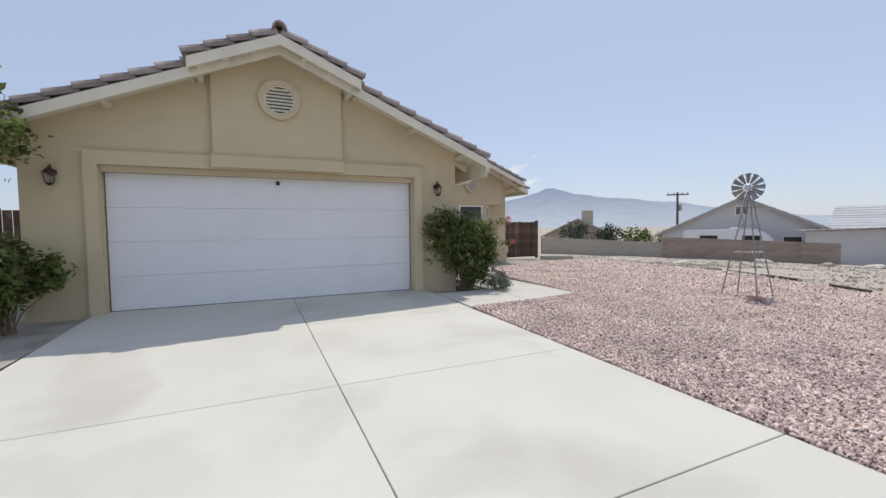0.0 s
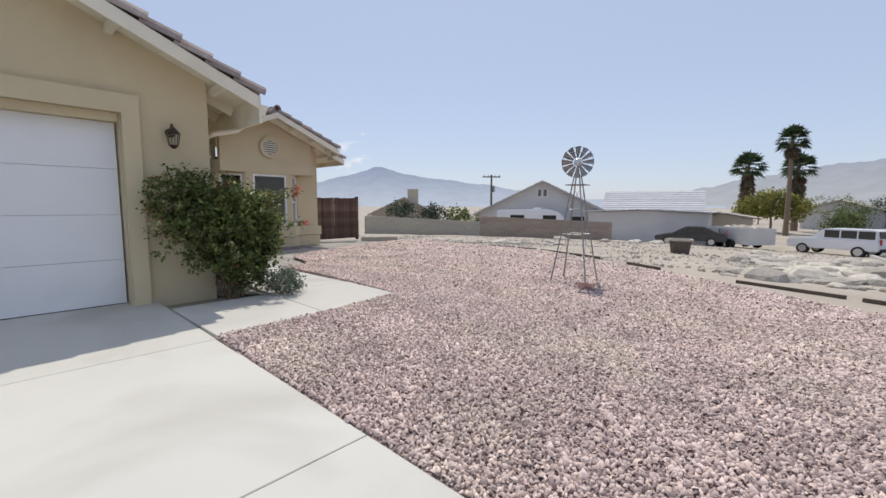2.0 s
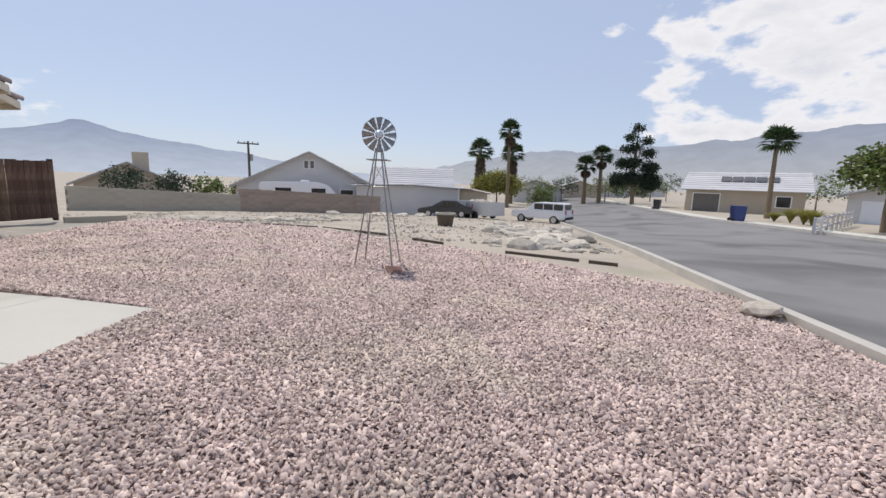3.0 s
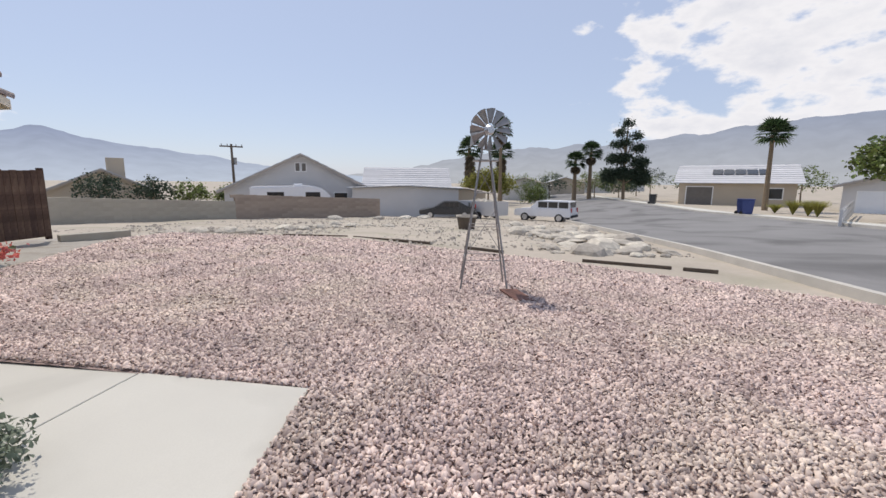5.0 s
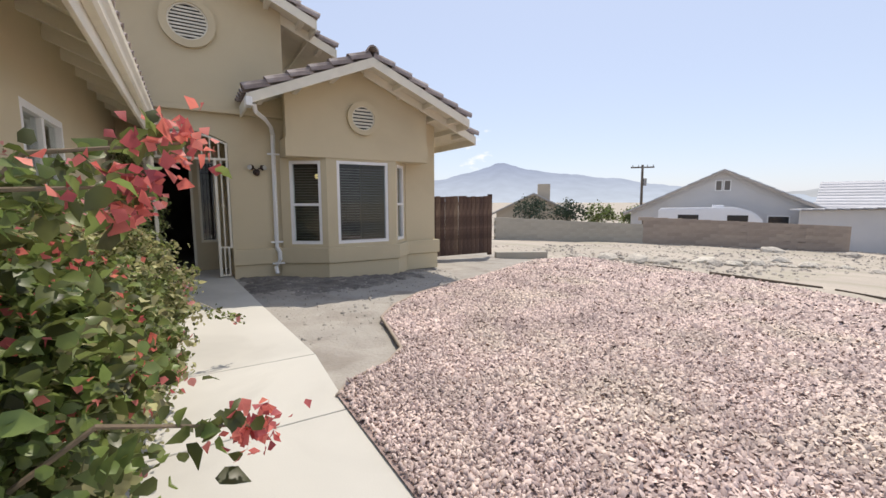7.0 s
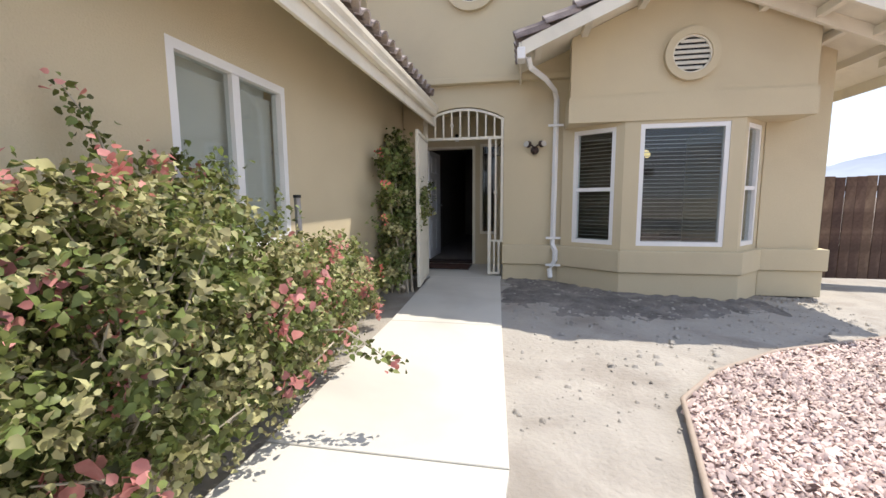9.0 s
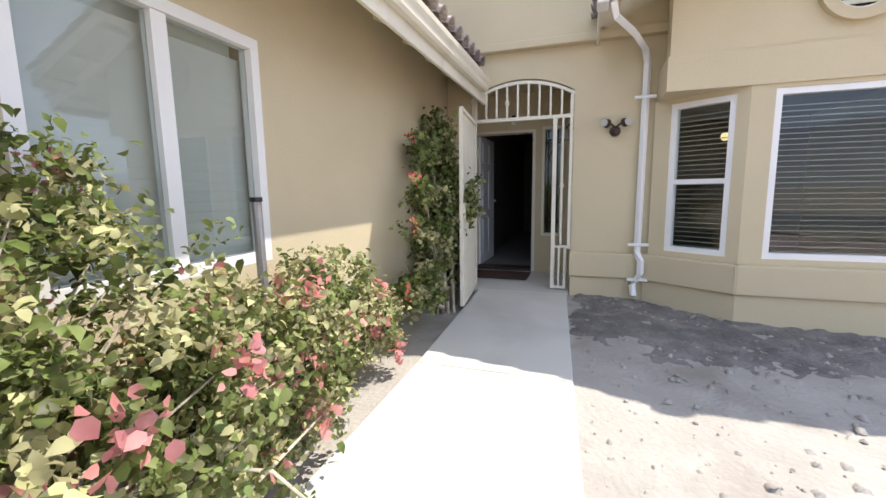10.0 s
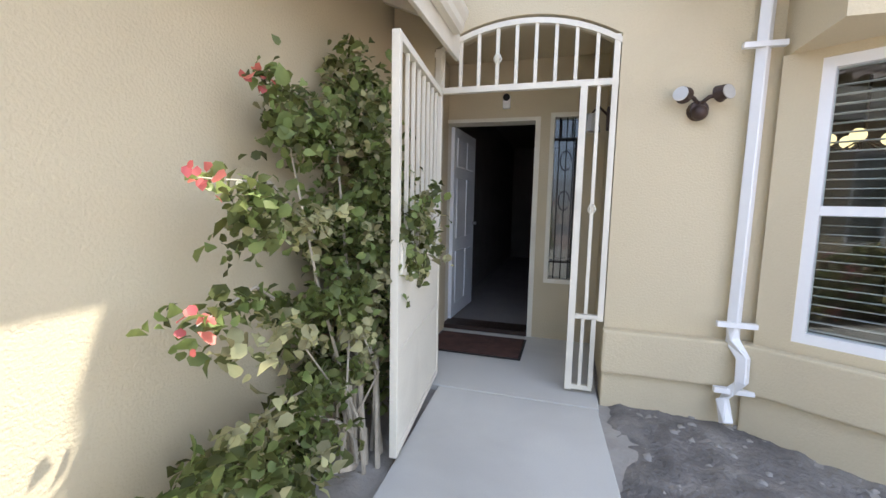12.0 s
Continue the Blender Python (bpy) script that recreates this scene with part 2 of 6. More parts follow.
M_PINE = material("pine_needles", (0.045, 0.07, 0.04), 0.7, var=0.2, bump=0.0, island=0.45, translucent=0.15)
M_LIME = material("lime_leaf", (0.30, 0.29, 0.07), 0.7, var=0.2, bump=0.0, island=0.4, translucent=0.3)
M_BLOCK = material("block_wall", (0.36, 0.29, 0.235), 0.95, var=0.1, scale=1.5, grain=35, bump=0.4, obj=0.1)
M_BLOCKPALE = material("pale_block_wall", (0.42, 0.385, 0.32), 0.95, var=0.08, scale=1.5, grain=35, bump=0.4, obj=0.06)
M_FARWALL = material("far_stucco", (0.62, 0.60, 0.58), 0.95, var=0.05, scale=0.6, grain=30, bump=0.1)
M_FARTAN = material("far_tan_stucco", (0.50, 0.42, 0.32), 0.95, var=0.06, scale=0.6, grain=30, bump=0.1)
M_FAROOF = material("far_roof", (0.52, 0.52, 0.53), 0.8, var=0.06, scale=1.0, grain=12, bump=0.1, obj=0.08)
M_FAROOFB = material("far_roof_brown", (0.40, 0.35, 0.30), 0.85, var=0.08, scale=1.0, grain=12, bump=0.1)
M_CARWHITE = material("white_car_paint", (0.78, 0.78, 0.79), 0.25, var=0.02, bump=0.0, spec=0.6)
M_CARDARK = material("dark_car_paint", (0.035, 0.037, 0.04), 0.25, var=0.05, bump=0.0, spec=0.6)
M_TYRE = material("tyre", (0.025, 0.025, 0.025), 0.85, var=0.1)
M_CARGLASS = material("car_glass", (0.02, 0.022, 0.025), 0.08, var=0.05, bump=0.0, spec=0.7)
M_CHROME = material("rim_metal", (0.55, 0.55, 0.56), 0.3, metal=0.9, var=0.05, bump=0.0)
M_RED = material("tail_light_red", (0.45, 0.03, 0.02), 0.3, var=0.05, bump=0.0)
M_BLUE = material("blue_bin", (0.04, 0.06, 0.19), 0.6, var=0.08, bump=0.02)
M_MAT = material("doormat", (0.085, 0.04, 0.03), 0.98, var=0.3, scale=9, grain=140, bump=0.6)
M_BULB = glow_material("warm_bulb", (1.0, 0.80, 0.40), 0.6)
M_LENS = material("lamp_lens", (0.50, 0.48, 0.43), 0.2, var=0.03, bump=0.0)
# distance haze is painted into both ranges as glowing blue
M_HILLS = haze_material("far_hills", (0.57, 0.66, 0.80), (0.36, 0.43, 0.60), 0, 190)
M_HILLS2 = haze_material("hazed_ridge", (0.52, 0.56, 0.62), (0.36, 0.42, 0.56), 20, 330)


# ---------------- mesh helpers ----------------
def part(name, bm, mat, parent=None, label="", smooth=False):
    me = bpy.data.meshes.new(name)
    bm.to_mesh(me)
    bm.free()
    me.materials.append(mat)
    if smooth:
        me.polygons.foreach_set("use_smooth", [True] * len(me.polygons))
    ob = new(name, me)
    ob.parent = parent
    if label:
        ob["label"] = label
    return ob


def put_on(name, me, parent, m):
    """One more object on a shared mesh."""
    ob = new(name, me)
    ob.parent = parent
    ob.matrix_basis = m
    return ob


def thing(name, label, category, at=(0, 0, 0), rz=0.0, group="", kind=""):
    e = new(name)
    e.matrix_basis = pose(*at, 0, 0, rz)
    e.empty_display_size = 0.1
    return tagged(e, label, category, group, kind)


def box(bm, x0, x1, y0, y1, z0, z1, bevel=0.0, m=None):
    r = bmesh.ops.create_cube(bm, size=1.0)
    vs = r["verts"]
    t = Matrix.LocRotScale(((x0 + x1) / 2, (y0 + y1) / 2, (z0 + z1) / 2), None, (abs(x1 - x0), abs(y1 - y0), abs(z1 - z0)))
    bmesh.ops.transform(bm, matrix=(m @ t) if m else t, verts=vs)
    if bevel:
        es = list({e for v in vs for e in v.link_edges})
        bmesh.ops.bevel(bm, geom=es, offset=bevel, segments=2, affect="EDGES", profile=0.6)
    return bm


def boxed(*args, **kw):
    return box(bmesh.new(), *args, **kw)


def rod(bm, a, b, r, seg=8, r2=None):
    a, b = Vector(a), Vector(b)
    d = b - a
    m = Matrix.Translation((a + b) / 2) @ d.to_track_quat("Z", "Y").to_matrix().to_4x4()
    bmesh.ops.create_cone(bm, cap_ends=True, segments=seg, radius1=r, radius2=r if r2 is None else r2, depth=d.length, matrix=m)
    return bm


def tube(bm, pts, radii, seg=7):
    """A bent tube through a few points."""
    rings = []
    pts = [Vector(p) for p in pts]
    for i, p in enumerate(pts):
        d = (pts[min(i + 1, len(pts) - 1)] - pts[max(i - 1, 0)]).normalized()
        side = d.cross(Vector((0.3, 0.2, 1)) if abs(d.z) < 0.9 else Vector((1, 0.1, 0))).normalized()
        up = side.cross(d)
        r = radii[i] if isinstance(radii, (list, tuple)) else radii
        rings.append([bm.verts.new(p + r * (math.cos(k * math.tau / seg) * side + math.sin(k * math.tau / seg) * up)) for k in range(seg)])
    for a, b in zip(rings, rings[1:]):
        for k in range(seg):
            bm.faces.new((a[k], a[(k + 1) % seg], b[(k + 1) % seg], b[k]))
    bm.faces.new(rings[0][::-1])
    bm.faces.new(rings[-1])
    return bm


def prism(bm, outline, lo, hi, axis="y"):
    """An outline in a plane, drawn out along the third axis. For y it holds (x, z), for x (y, z), for z (x, y)."""
    def vert(u, v, w):
        return (u, w, v) if axis == "y" else (w, u, v) if axis == "x" else (u, v, w)
    a = [bm.verts.new(vert(u, v, lo)) for u, v in outline]
    b = [bm.verts.new(vert(u, v, hi)) for u, v in outline]
    bm.faces.new(a)
    bm.faces.new(b[::-1])
    for i in range(len(a)):
        j = (i + 1) % len(a)
        bm.faces.new((a[j], a[i], b[i], b[j]))
    bmesh.ops.recalc_face_normals(bm, faces=bm.faces)
    return bm


def ring(bm, r0, r1, y0, y1, centre, seg=32):
    """A flat ring facing -y."""
    cx, cz = centre
    loops = []
    for r, y in ((r0, y1), (r0, y0), (r1, y0), (r1, y1)):
        loops.append([bm.verts.new((cx + r * math.cos(k * math.tau / seg), y, cz + r * math.sin(k * math.tau / seg))) for k in range(seg)])
    for i in range(4):
        a, b = loops[i], loops[(i + 1) % 4]
        for k in range(seg):
            bm.faces.new((a[k], a[(k + 1) % seg], b[(k + 1) % seg], b[k]))
    bmesh.ops.recalc_face_normals(bm, faces=bm.faces)
    return bm


def holed(bm, u0, u1, v0, v1, w0, w1, holes, axis="y"):
    """A wall slab from (u0, v0) to (u1, v1) with right-angled openings through it."""
    us = sorted({u0, u1, *[h[i] for h in holes for i in (0, 1)]})
    vs = sorted({v0, v1, *[h[i] for h in holes for i in (2, 3)]})
    for ua, ub in zip(us, us[1:]):
        start = None
        for va, vb in [*zip(vs, vs[1:]), (None, None)]:
            solid = va is not None and not any(h[0] <= ua and ub <= h[1] and h[2] <= va and vb <= h[3] for h in holes)
            if solid and start is None:
                start = va
            if solid:
                end = vb
            if not solid and start is not None:
                if axis == "y":
                    box(bm, ua, ub, w0, w1, start, end)
                else:
                    box(bm, w0, w1, ua, ub, start, end)
                start = None
    bmesh.ops.remove_doubles(bm, verts=bm.verts, dist=1e-5)
    return bm


def soup(name, verts, faces, mat, parent=None, smooth=False):
    """One mesh out of arrays of points and equal-sided faces."""
    me = bpy.data.meshes.new(name)
    verts, faces = np.asarray(verts, dtype=np.float32), np.asarray(faces, dtype=np.int32)
    k = faces.shape[1]
    me.vertices.add(len(verts))
    me.vertices.foreach_set("co", verts.ravel())
    me.loops.add(faces.size)
    me.loops.foreach_set("vertex_index", faces.ravel())
    me.polygons.add(len(faces))
    me.polygons.foreach_set("loop_start", np.arange(0, faces.size, k, dtype=np.int32))
    me.update(calc_edges=True)
    me.validate()
    if smooth:
        me.polygons.foreach_set("use_smooth", [True] * len(me.polygons))
    me.materials.append(mat)
    ob = new(name, me)
    ob.parent = parent
    return ob


# ---------------- ground ----------------
def ground_z(x, y):
    """The lie of the land: level by the house, falling away down the street."""
    x, y = np.asarray(x, float), np.asarray(y, float)
    fall = 0.035 * np.clip(x - 5, 0, 10) + 0.055 * np.clip(x - 15, 0, 25) + 0.004 * np.clip(x - 40, 0, 400)
    keep = 1 - 0.55 * np.clip((-8 - y) / 10, 0, 1)
    return -0.022 * np.clip(-y, 0, 8.3) - fall * keep


def strip(name, xs, edge0, edge1, lift, mat, n=12, **tags):
    """A sheet laid on the land between two edges y0(x) and y1(x)."""
    vs, fs = [], []
    for x in xs:
        for j in range(n + 1):
            y = edge0(x) + (edge1(x) - edge0(x)) * j / n
            vs.append((x, y, float(ground_z(x, y)) + lift))
    for i in range(len(xs) - 1):
        for j in range(n):
            a = i * (n + 1) + j
            fs.append((a, a + n + 1, a + n + 2, a + 1))
    ob = soup(name, vs, fs, mat, smooth=True)
    return tagged(ob, kind="structure", **tags)


axis_x = np.concatenate([[-4500, -2500, -1200, -600, -300, -150, -80], np.linspace(-40, 60, 101), [75, 100, 150, 240, 400, 800, 1500, 2600, 4500]])
axis_y = np.concatenate([[-4500, -2500, -1200, -600, -300, -150, -80], np.linspace(-40, 40, 81), [60, 90, 150, 300, 600, 1200, 2500, 4500]])
gx, gy = np.meshgrid(axis_x, axis_y, indexing="ij")
gz = ground_z(gx, gy) - 0.07
bumpy = (np.abs(gy + 14) > 7) & (gx > 9)
for i in range(gx.shape[0]):
    for j in range(gx.shape[1]):
        if bumpy[i, j] and abs(gx[i, j]) < 70 and gy[i, j] > -8:
            gz[i, j] += 0.10 * noise.noise((gx[i, j] * 0.35, gy[i, j] * 0.35, 0))
cols = len(axis_y)
idx = np.arange(gx.size).reshape(gx.shape)
quads = np.stack([idx[:-1, :-1], idx[1:, :-1], idx[1:, 1:], idx[:-1, 1:]], -1).reshape(-1, 4)
tagged(soup("ground", np.stack([gx, gy, gz], -1).reshape(-1, 3), quads, M_DIRT, smooth=True), "pale sandy desert ground falling away down the street", "ground", kind="structure")

ROAD_N, ROAD_S = -8.6, -19.6
road_xs = list(np.linspace(-60, 160, 111))
# the roadway lies a kerb's height below its edges
strip("road", road_xs, lambda x: ROAD_S, lambda x: ROAD_N, -0.03, M_ASPHALT, 8, label="grey sun-bleached asphalt street with dark patches", category="road")
for name, y0, y1 in (("kerb_near", ROAD_N, ROAD_N + 0.16), ("kerb_far", ROAD_S - 0.16, ROAD_S)):
    bm = bmesh.new()
    prev = None
    for x in road_xs:
        z = float(ground_z(x, y0))
        row = [bm.verts.new((x, y, z + h)) for y, h in ((y0, -0.2), (y0, 0.10), (y1, 0.10), (y1, -0.2))]
        if prev:
            for k in range(3):
                bm.faces.new((prev[k], row[k], row[k + 1], prev[k + 1]))
        prev = row
    bmesh.ops.recalc_face_normals(bm, faces=bm.faces)
    tagged(part(name, bm, M_KERB), "pale concrete kerb along the street", "kerb", kind="structure")

# ---------------- driveway and walk ----------------
def slab(name, outline, z_of, parent, mat=M_CONCRETE, thick=0.10):
    bm = bmesh.new()
    top = [bm.verts.new((x, y, z_of(x, y))) for x, y in outline]
    low = [bm.verts.new((x, y, z_of(x, y) - thick)) for x, y in outline]
    bm.faces.new(top)
    bm.faces.new(low[::-1])
    for i in range(len(top)):
        j = (i + 1) % len(top)
        bm.faces.new((top[j], top[i], low[i], low[j]))
    bmesh.ops.recalc_face_normals(bm, faces=bm.faces)
    edges = [e for e in bm.edges if all(v in top for v in e.verts)]
    bmesh.ops.bevel(bm, geom=edges, offset=0.004, segments=1, affect="EDGES")
    return part(name, bm, mat, parent)


def drive_z(x, y):
    return -0.022 * max(0.0, -y) + 0.005


driveway = thing("driveway", "pale stained concrete driveway in scored slabs", "driveway", kind="structure")
j = 0.004
for ya, yb in ((-8.6, -6.4), (-6.4, -4.36), (-4.36, -2.1), (-2.1, 0.1)):
    for side in (0, 1):
        x0, x1 = (-2.62, 0.2) if side == 0 else (0.2, 2.72)
        slab("slab", [(x0 + j, ya + j), (x1 - j, ya + j), (x1 - j, yb - j), (x0 + j, yb - j)], drive_z, driveway)
bm = slab("joint_bed", [(-2.6, -8.59), (2.7, -8.59), (2.7, 0.09), (-2.6, 0.09)], lambda x, y: drive_z(x, y) - 0.03, driveway, M_JOINT, 0.06)

walkway = thing("walkway", "pale concrete front walk from driveway to entry gate", "walkway", kind="structure")
wz = lambda x, y: 0.0 if y > -0.6 else 0.0 + 0.012 * (y + 0.6)
for outline in ([(2.73, -2.08), (3.89, -2.02), (3.89, -0.68), (2.73, -0.68)],
                [(3.9, -2.02), (5.13, -1.87), (5.14, -0.66), (3.9, -0.66)],
                [(3.9, -0.65), (5.14, -0.65), (5.14, 1.0), (3.98, 1.0)],
                [(3.98, 1.01), (5.14, 1.01), (5.2, 2.11), (4.02, 2.11)],
                [(4.02, 2.12), (5.2, 2.12), (5.06, 4.2), (3.98, 4.2)],
                [(3.98, 4.21), (5.06, 4.21), (4.92, 6.53), (3.86, 6.53)],
                [(3.5, 6.54), (4.93, 6.54), (4.93, 8.0), (3.5, 8.0)]):
    slab("slab", outline, wz, walkway, M_WALK)

# bare soil bed between walk and bay window, gravel bed beyond
def flat(name, outline, z, mat, label, category):
    bm = bmesh.new()
    bm.faces.new([bm.verts.new((x, y, z)) for x, y in outline])
    bmesh.ops.triangulate(bm, faces=bm.faces)
    bmesh.ops.subdivide_edges(bm, edges=bm.edges, cuts=5, use_grid_fill=True)
    for v in bm.verts:
        v.co.z += 0.018 * noise.noise((v.co.x * 2.2, v.co.y * 2.2, 4)) + 0.01 * noise.noise((v.co.x * 7, v.co.y * 7, 4))
    bmesh.ops.recalc_face_normals(bm, faces=bm.faces)
    ob = part(name, bm, mat, smooth=True)
    if ob.data.polygons[0].normal.z < 0:
        ob.data.flip_normals()
    return tagged(ob, label, category, kind="structure")


flat("planting_strip", [(3.35, -0.1), (4.1, -0.6), (4.1, 6.6), (3.35, 6.6)], -0.045, M_SOIL, "bare soil strip along the garage wall", "soil")
flat("side_bed", [(-9, -7), (-2.66, -8.4), (-2.66, 0.0), (-9, 1)], -0.06, M_SOIL, "shaded bare soil beside the driveway", "soil")


def gravel_left(y):
    """The near edge of the gravel bed, as x for a given y."""
    if y < -1.87:
        return float(np.interp(y, (-2.08, -2.02, -1.87), (2.73, 3.9, 5.14)))
    return float(np.interp(y, (1.2, 1.4, 1.6, 1.9, 2.4, 3.0, 3.5, 4.1, 5.3, 6.9), (5.14, 5.30, 5.68, 5.96, 6.08, 6.22, 6.6, 7.3, 9.5, 12.4)))


def heap(x, y):
    """The gravel lies a little over the land, higher where it banks against the walk."""
    x, y = np.asarray(x, float), np.asarray(y, float)
    return 0.006 + 0.022 * np.clip((6.2 - x) / 0.8, 0, 1) * np.clip((y + 2.9) / 0.7, 0, 1)


def gravel_right(y):
    return 14.3 if y > 2 else 14.3 - 0.42 * (2 - y) - (0.25 * max(0.0, -4 - y))


def soil_patch():
    bm = bmesh.new()
    prev = None
    for y in np.linspace(0.9, 9.0, 110):
        a, b = 4.7, gravel_left(y) + 0.05
        row = []
        for k in range(50):
            x = a + (b - a) * k / 49
            h = 0.018 * noise.noise((x * 2.2, y * 2.2, 4)) + 0.012 * noise.noise((x * 8, y * 8, 4)) + 0.012 * noise.noise((x * 20, y * 20, 9)) * min(1.0, max(0.0, (y - 4.5)))
            row.append(bm.verts.new((x, y, float(ground_z(x, y)) - 0.035 + h)))
        if prev:
            for k in range(49):
                bm.faces.new((prev[k], prev[k + 1], row[k + 1], row[k]))
        prev = row
    return part("soil_bed", bm, M_SOIL, smooth=True)


tagged(soil_patch(), "bare pale soil bed beside the walk, overlaid darker by the wall", "soil", kind="structure")


def damp_shade_patch():
    """Damp earth with clods along the foot of the wall, darkened over the area the roofs shade."""
    bm = bmesh.new()
    prev = None
    for x in np.linspace(4.93, 8.2, 116):
        back = 6.72 - 0.52 * min(1.0, max(0.0, (x - 5.75) / 0.7))
        front = 4.72 + 0.30 * noise.noise((x * 1.1, 0, 2)) + 0.14 * noise.noise((x * 4, 3, 2)) + 0.45 * max(0.0, x - 6.6)
        row = []
        for k in range(46):
            y = front + (back - front) * k / 45
            edge = min(1.0, k / 14, (x - 4.93) / 0.15)
            h = 0.020 * noise.noise((x * 3, y * 3, 1)) + 0.022 * noise.noise((x * 9, y * 9, 6)) + 0.014 * noise.noise((x * 22, y * 22, 3))
            row.append(bm.verts.new((x, y, float(ground_z(x, y)) - 0.056 + 0.038 * edge + h * (0.5 + 0.5 * edge))))
        if prev:
            for k in range(45):
                bm.faces.new((prev[k], row[k], row[k + 1], prev[k + 1]))
        prev = row
    return part("damp_soil", bm, M_DAMPSHADE, smooth=True)


tagged(damp_shade_patch(), "damp crumbly soil at the wall foot, roof shade darkened in", "soil", kind="structure")
edge_pts = [(gravel_left(y) - 0.02, y, float(ground_z(gravel_left(y), y)) + 0.015) for y in np.linspace(1.2, 4.9, 90)]
edging = part("garden_edging", tube(bmesh.new(), edge_pts, 0.018, 6), M_BLOCK, smooth=True)
tagged(edging, "grey curved edging between soil and gravel", "edging", kind="structure")

bm = bmesh.new()
prev = None
for y in np.linspace(-8.4, 6.9, 205):
    a, b = gravel_left(y) - 0.02, max(gravel_left(y) + 0.1, gravel_right(y))
    row = []
    for k in range(16):
        x = a + (b - a) * k / 15
        row.append(bm.verts.new((x, y, float(ground_z(x, y) + heap(x, y)) - 0.01)))
    if prev:
        for k in range(15):
            bm.faces.new((prev[k], prev[k + 1], row[k + 1], row[k]))
    prev = row
tagged(part("gravel_bed", bm, M_GRAVEL, smooth=True), "reddish gravel bed covering the front yard", "gravel", kind="structure")


def gravel_stones():
    rng = np.random.default_rng(5)
    # blunt crushed chips: a fuller one close to the paths, a wedge farther off
    full = (np.array([(-1, -1, -1), (1, -1, -1), (1, 1, -1), (-1, 1, -1), (-0.75, -0.5, 0.8), (0.8, -0.75, 0.6), (0.55, 0.8, 1), (-0.6, 0.65, 0.7)], float),
            np.array([(0, 1, 5), (0, 5, 4), (1, 2, 6), (1, 6, 5), (2, 3, 7), (2, 7, 6), (3, 0, 4), (3, 4, 7), (4, 5, 6), (4, 6, 7)]))
    wedge = (np.array([(-1, -1, -0.8), (1, -0.9, -0.8), (0.9, 1, -0.8), (-0.9, 0.9, -0.8), (-0.45, -0.2, 0.9), (0.55, 0.25, 0.75)], float),
             np.array([(0, 1, 5), (0, 5, 4), (1, 2, 5), (2, 3, 4), (2, 4, 5), (3, 0, 4)]))
    verts, faces, first = [], [], 0
    for x0, x1, y0, y1, step, size, chip in ((2.7, 6.0, -8.4, 6.9, 0.0205, 0.0086, full), (6.0, 8.6, -8.4, 6.9, 0.0235, 0.0100, wedge),
                                             (8.6, 11.0, -8.4, 6.9, 0.031, 0.0135, wedge), (11.0, 14.6, -8.4, 6.9, 0.043, 0.019, wedge)):
        base, face = chip
        X, Y = np.meshgrid(np.arange(x0, x1, step), np.arange(y0, y1, step))
        X = X.ravel() + rng.uniform(-0.55, 0.55, X.size) * step
        Y = Y.ravel() + rng.uniform(-0.55, 0.55, Y.size) * step
        ok = np.array([gravel_left(y) < x < gravel_right(y) for x, y in zip(X, Y)])
        X, Y = X[ok], Y[ok]
        n = len(X)
        S = size * rng.lognormal(0, 0.27, n)
        ang = rng.uniform(0, math.tau, n)
        tilt = rng.normal(0, 0.5, (n, 2))
        P = base[None] * np.stack([S * rng.uniform(0.9, 1.6, n), S * rng.uniform(0.7, 1.1, n), S * rng.uniform(0.35, 0.8, n)], -1)[:, None, :]
        P += rng.normal(0, 0.16, P.shape) * S[:, None, None]
        x = P[..., 0] * np.cos(ang)[:, None] - P[..., 1] * np.sin(ang)[:, None]
        y = P[..., 0] * np.sin(ang)[:, None] + P[..., 1] * np.cos(ang)[:, None]
        z = P[..., 2] + x * tilt[:, :1] + y * tilt[:, 1:]
        z += (ground_z(X, Y) + heap(X, Y) + rng.uniform(0.0, 0.020, n))[:, None]
        verts.append(np.stack([x + X[:, None], y + Y[:, None], z], -1).reshape(-1, 3))
        faces.append((face[None] + (np.arange(n) * len(base))[:, None, None]).reshape(-1, 3) + first)
        first += n * len(base)
    return soup("gravel_stones", np.concatenate(verts), np.concatenate(faces), M_STONE)


tagged(gravel_stones(), "reddish pink crushed gravel, loosely spread", "gravel", kind="stuff")


# ---------------- roofs ----------------
def shared(bm, name, mat):
    me = bpy.data.meshes.new(name)
    bm.to_mesh(me)
    bm.free()
    me.materials.append(mat)
    return me


def barrel(length, r0, r1, h):
    """A tapered half-round tile along +x, open below."""
    bm = bmesh.new()
    rows = []
    for x, r, lift in ((0, r0, 0.0), (length, r1, 0.048)):
        for t in (1.0, 0.78):
            rows.append([bm.verts.new((x, r * t * math.cos(a), lift + h * t * math.sin(a))) for a in np.linspace(0, math.pi, 7)])
    o0, i0, o1, i1 = rows
    for k in range(6):
        bm.faces.new((o0[k], o0[k + 1], o1[k + 1], o1[k]))
        bm.faces.new((i0[k], i1[k], i1[k + 1], i0[k + 1]))
        bm.faces.new((o1[k], o1[k + 1], i1[k + 1], i1[k]))
        bm.faces.new((o0[k + 1], o0[k], i0[k], i0[k + 1]))
    bmesh.ops.recalc_face_normals(bm, faces=bm.faces)
    return bm


ME_RAKE = shared(barrel(0.40, 0.085, 0.115, 0.13), "rake_tile", M_TILE)
ME_EAVE = shared(barrel(0.40, 0.085, 0.10, 0.085), "eave_tile", M_TILE)


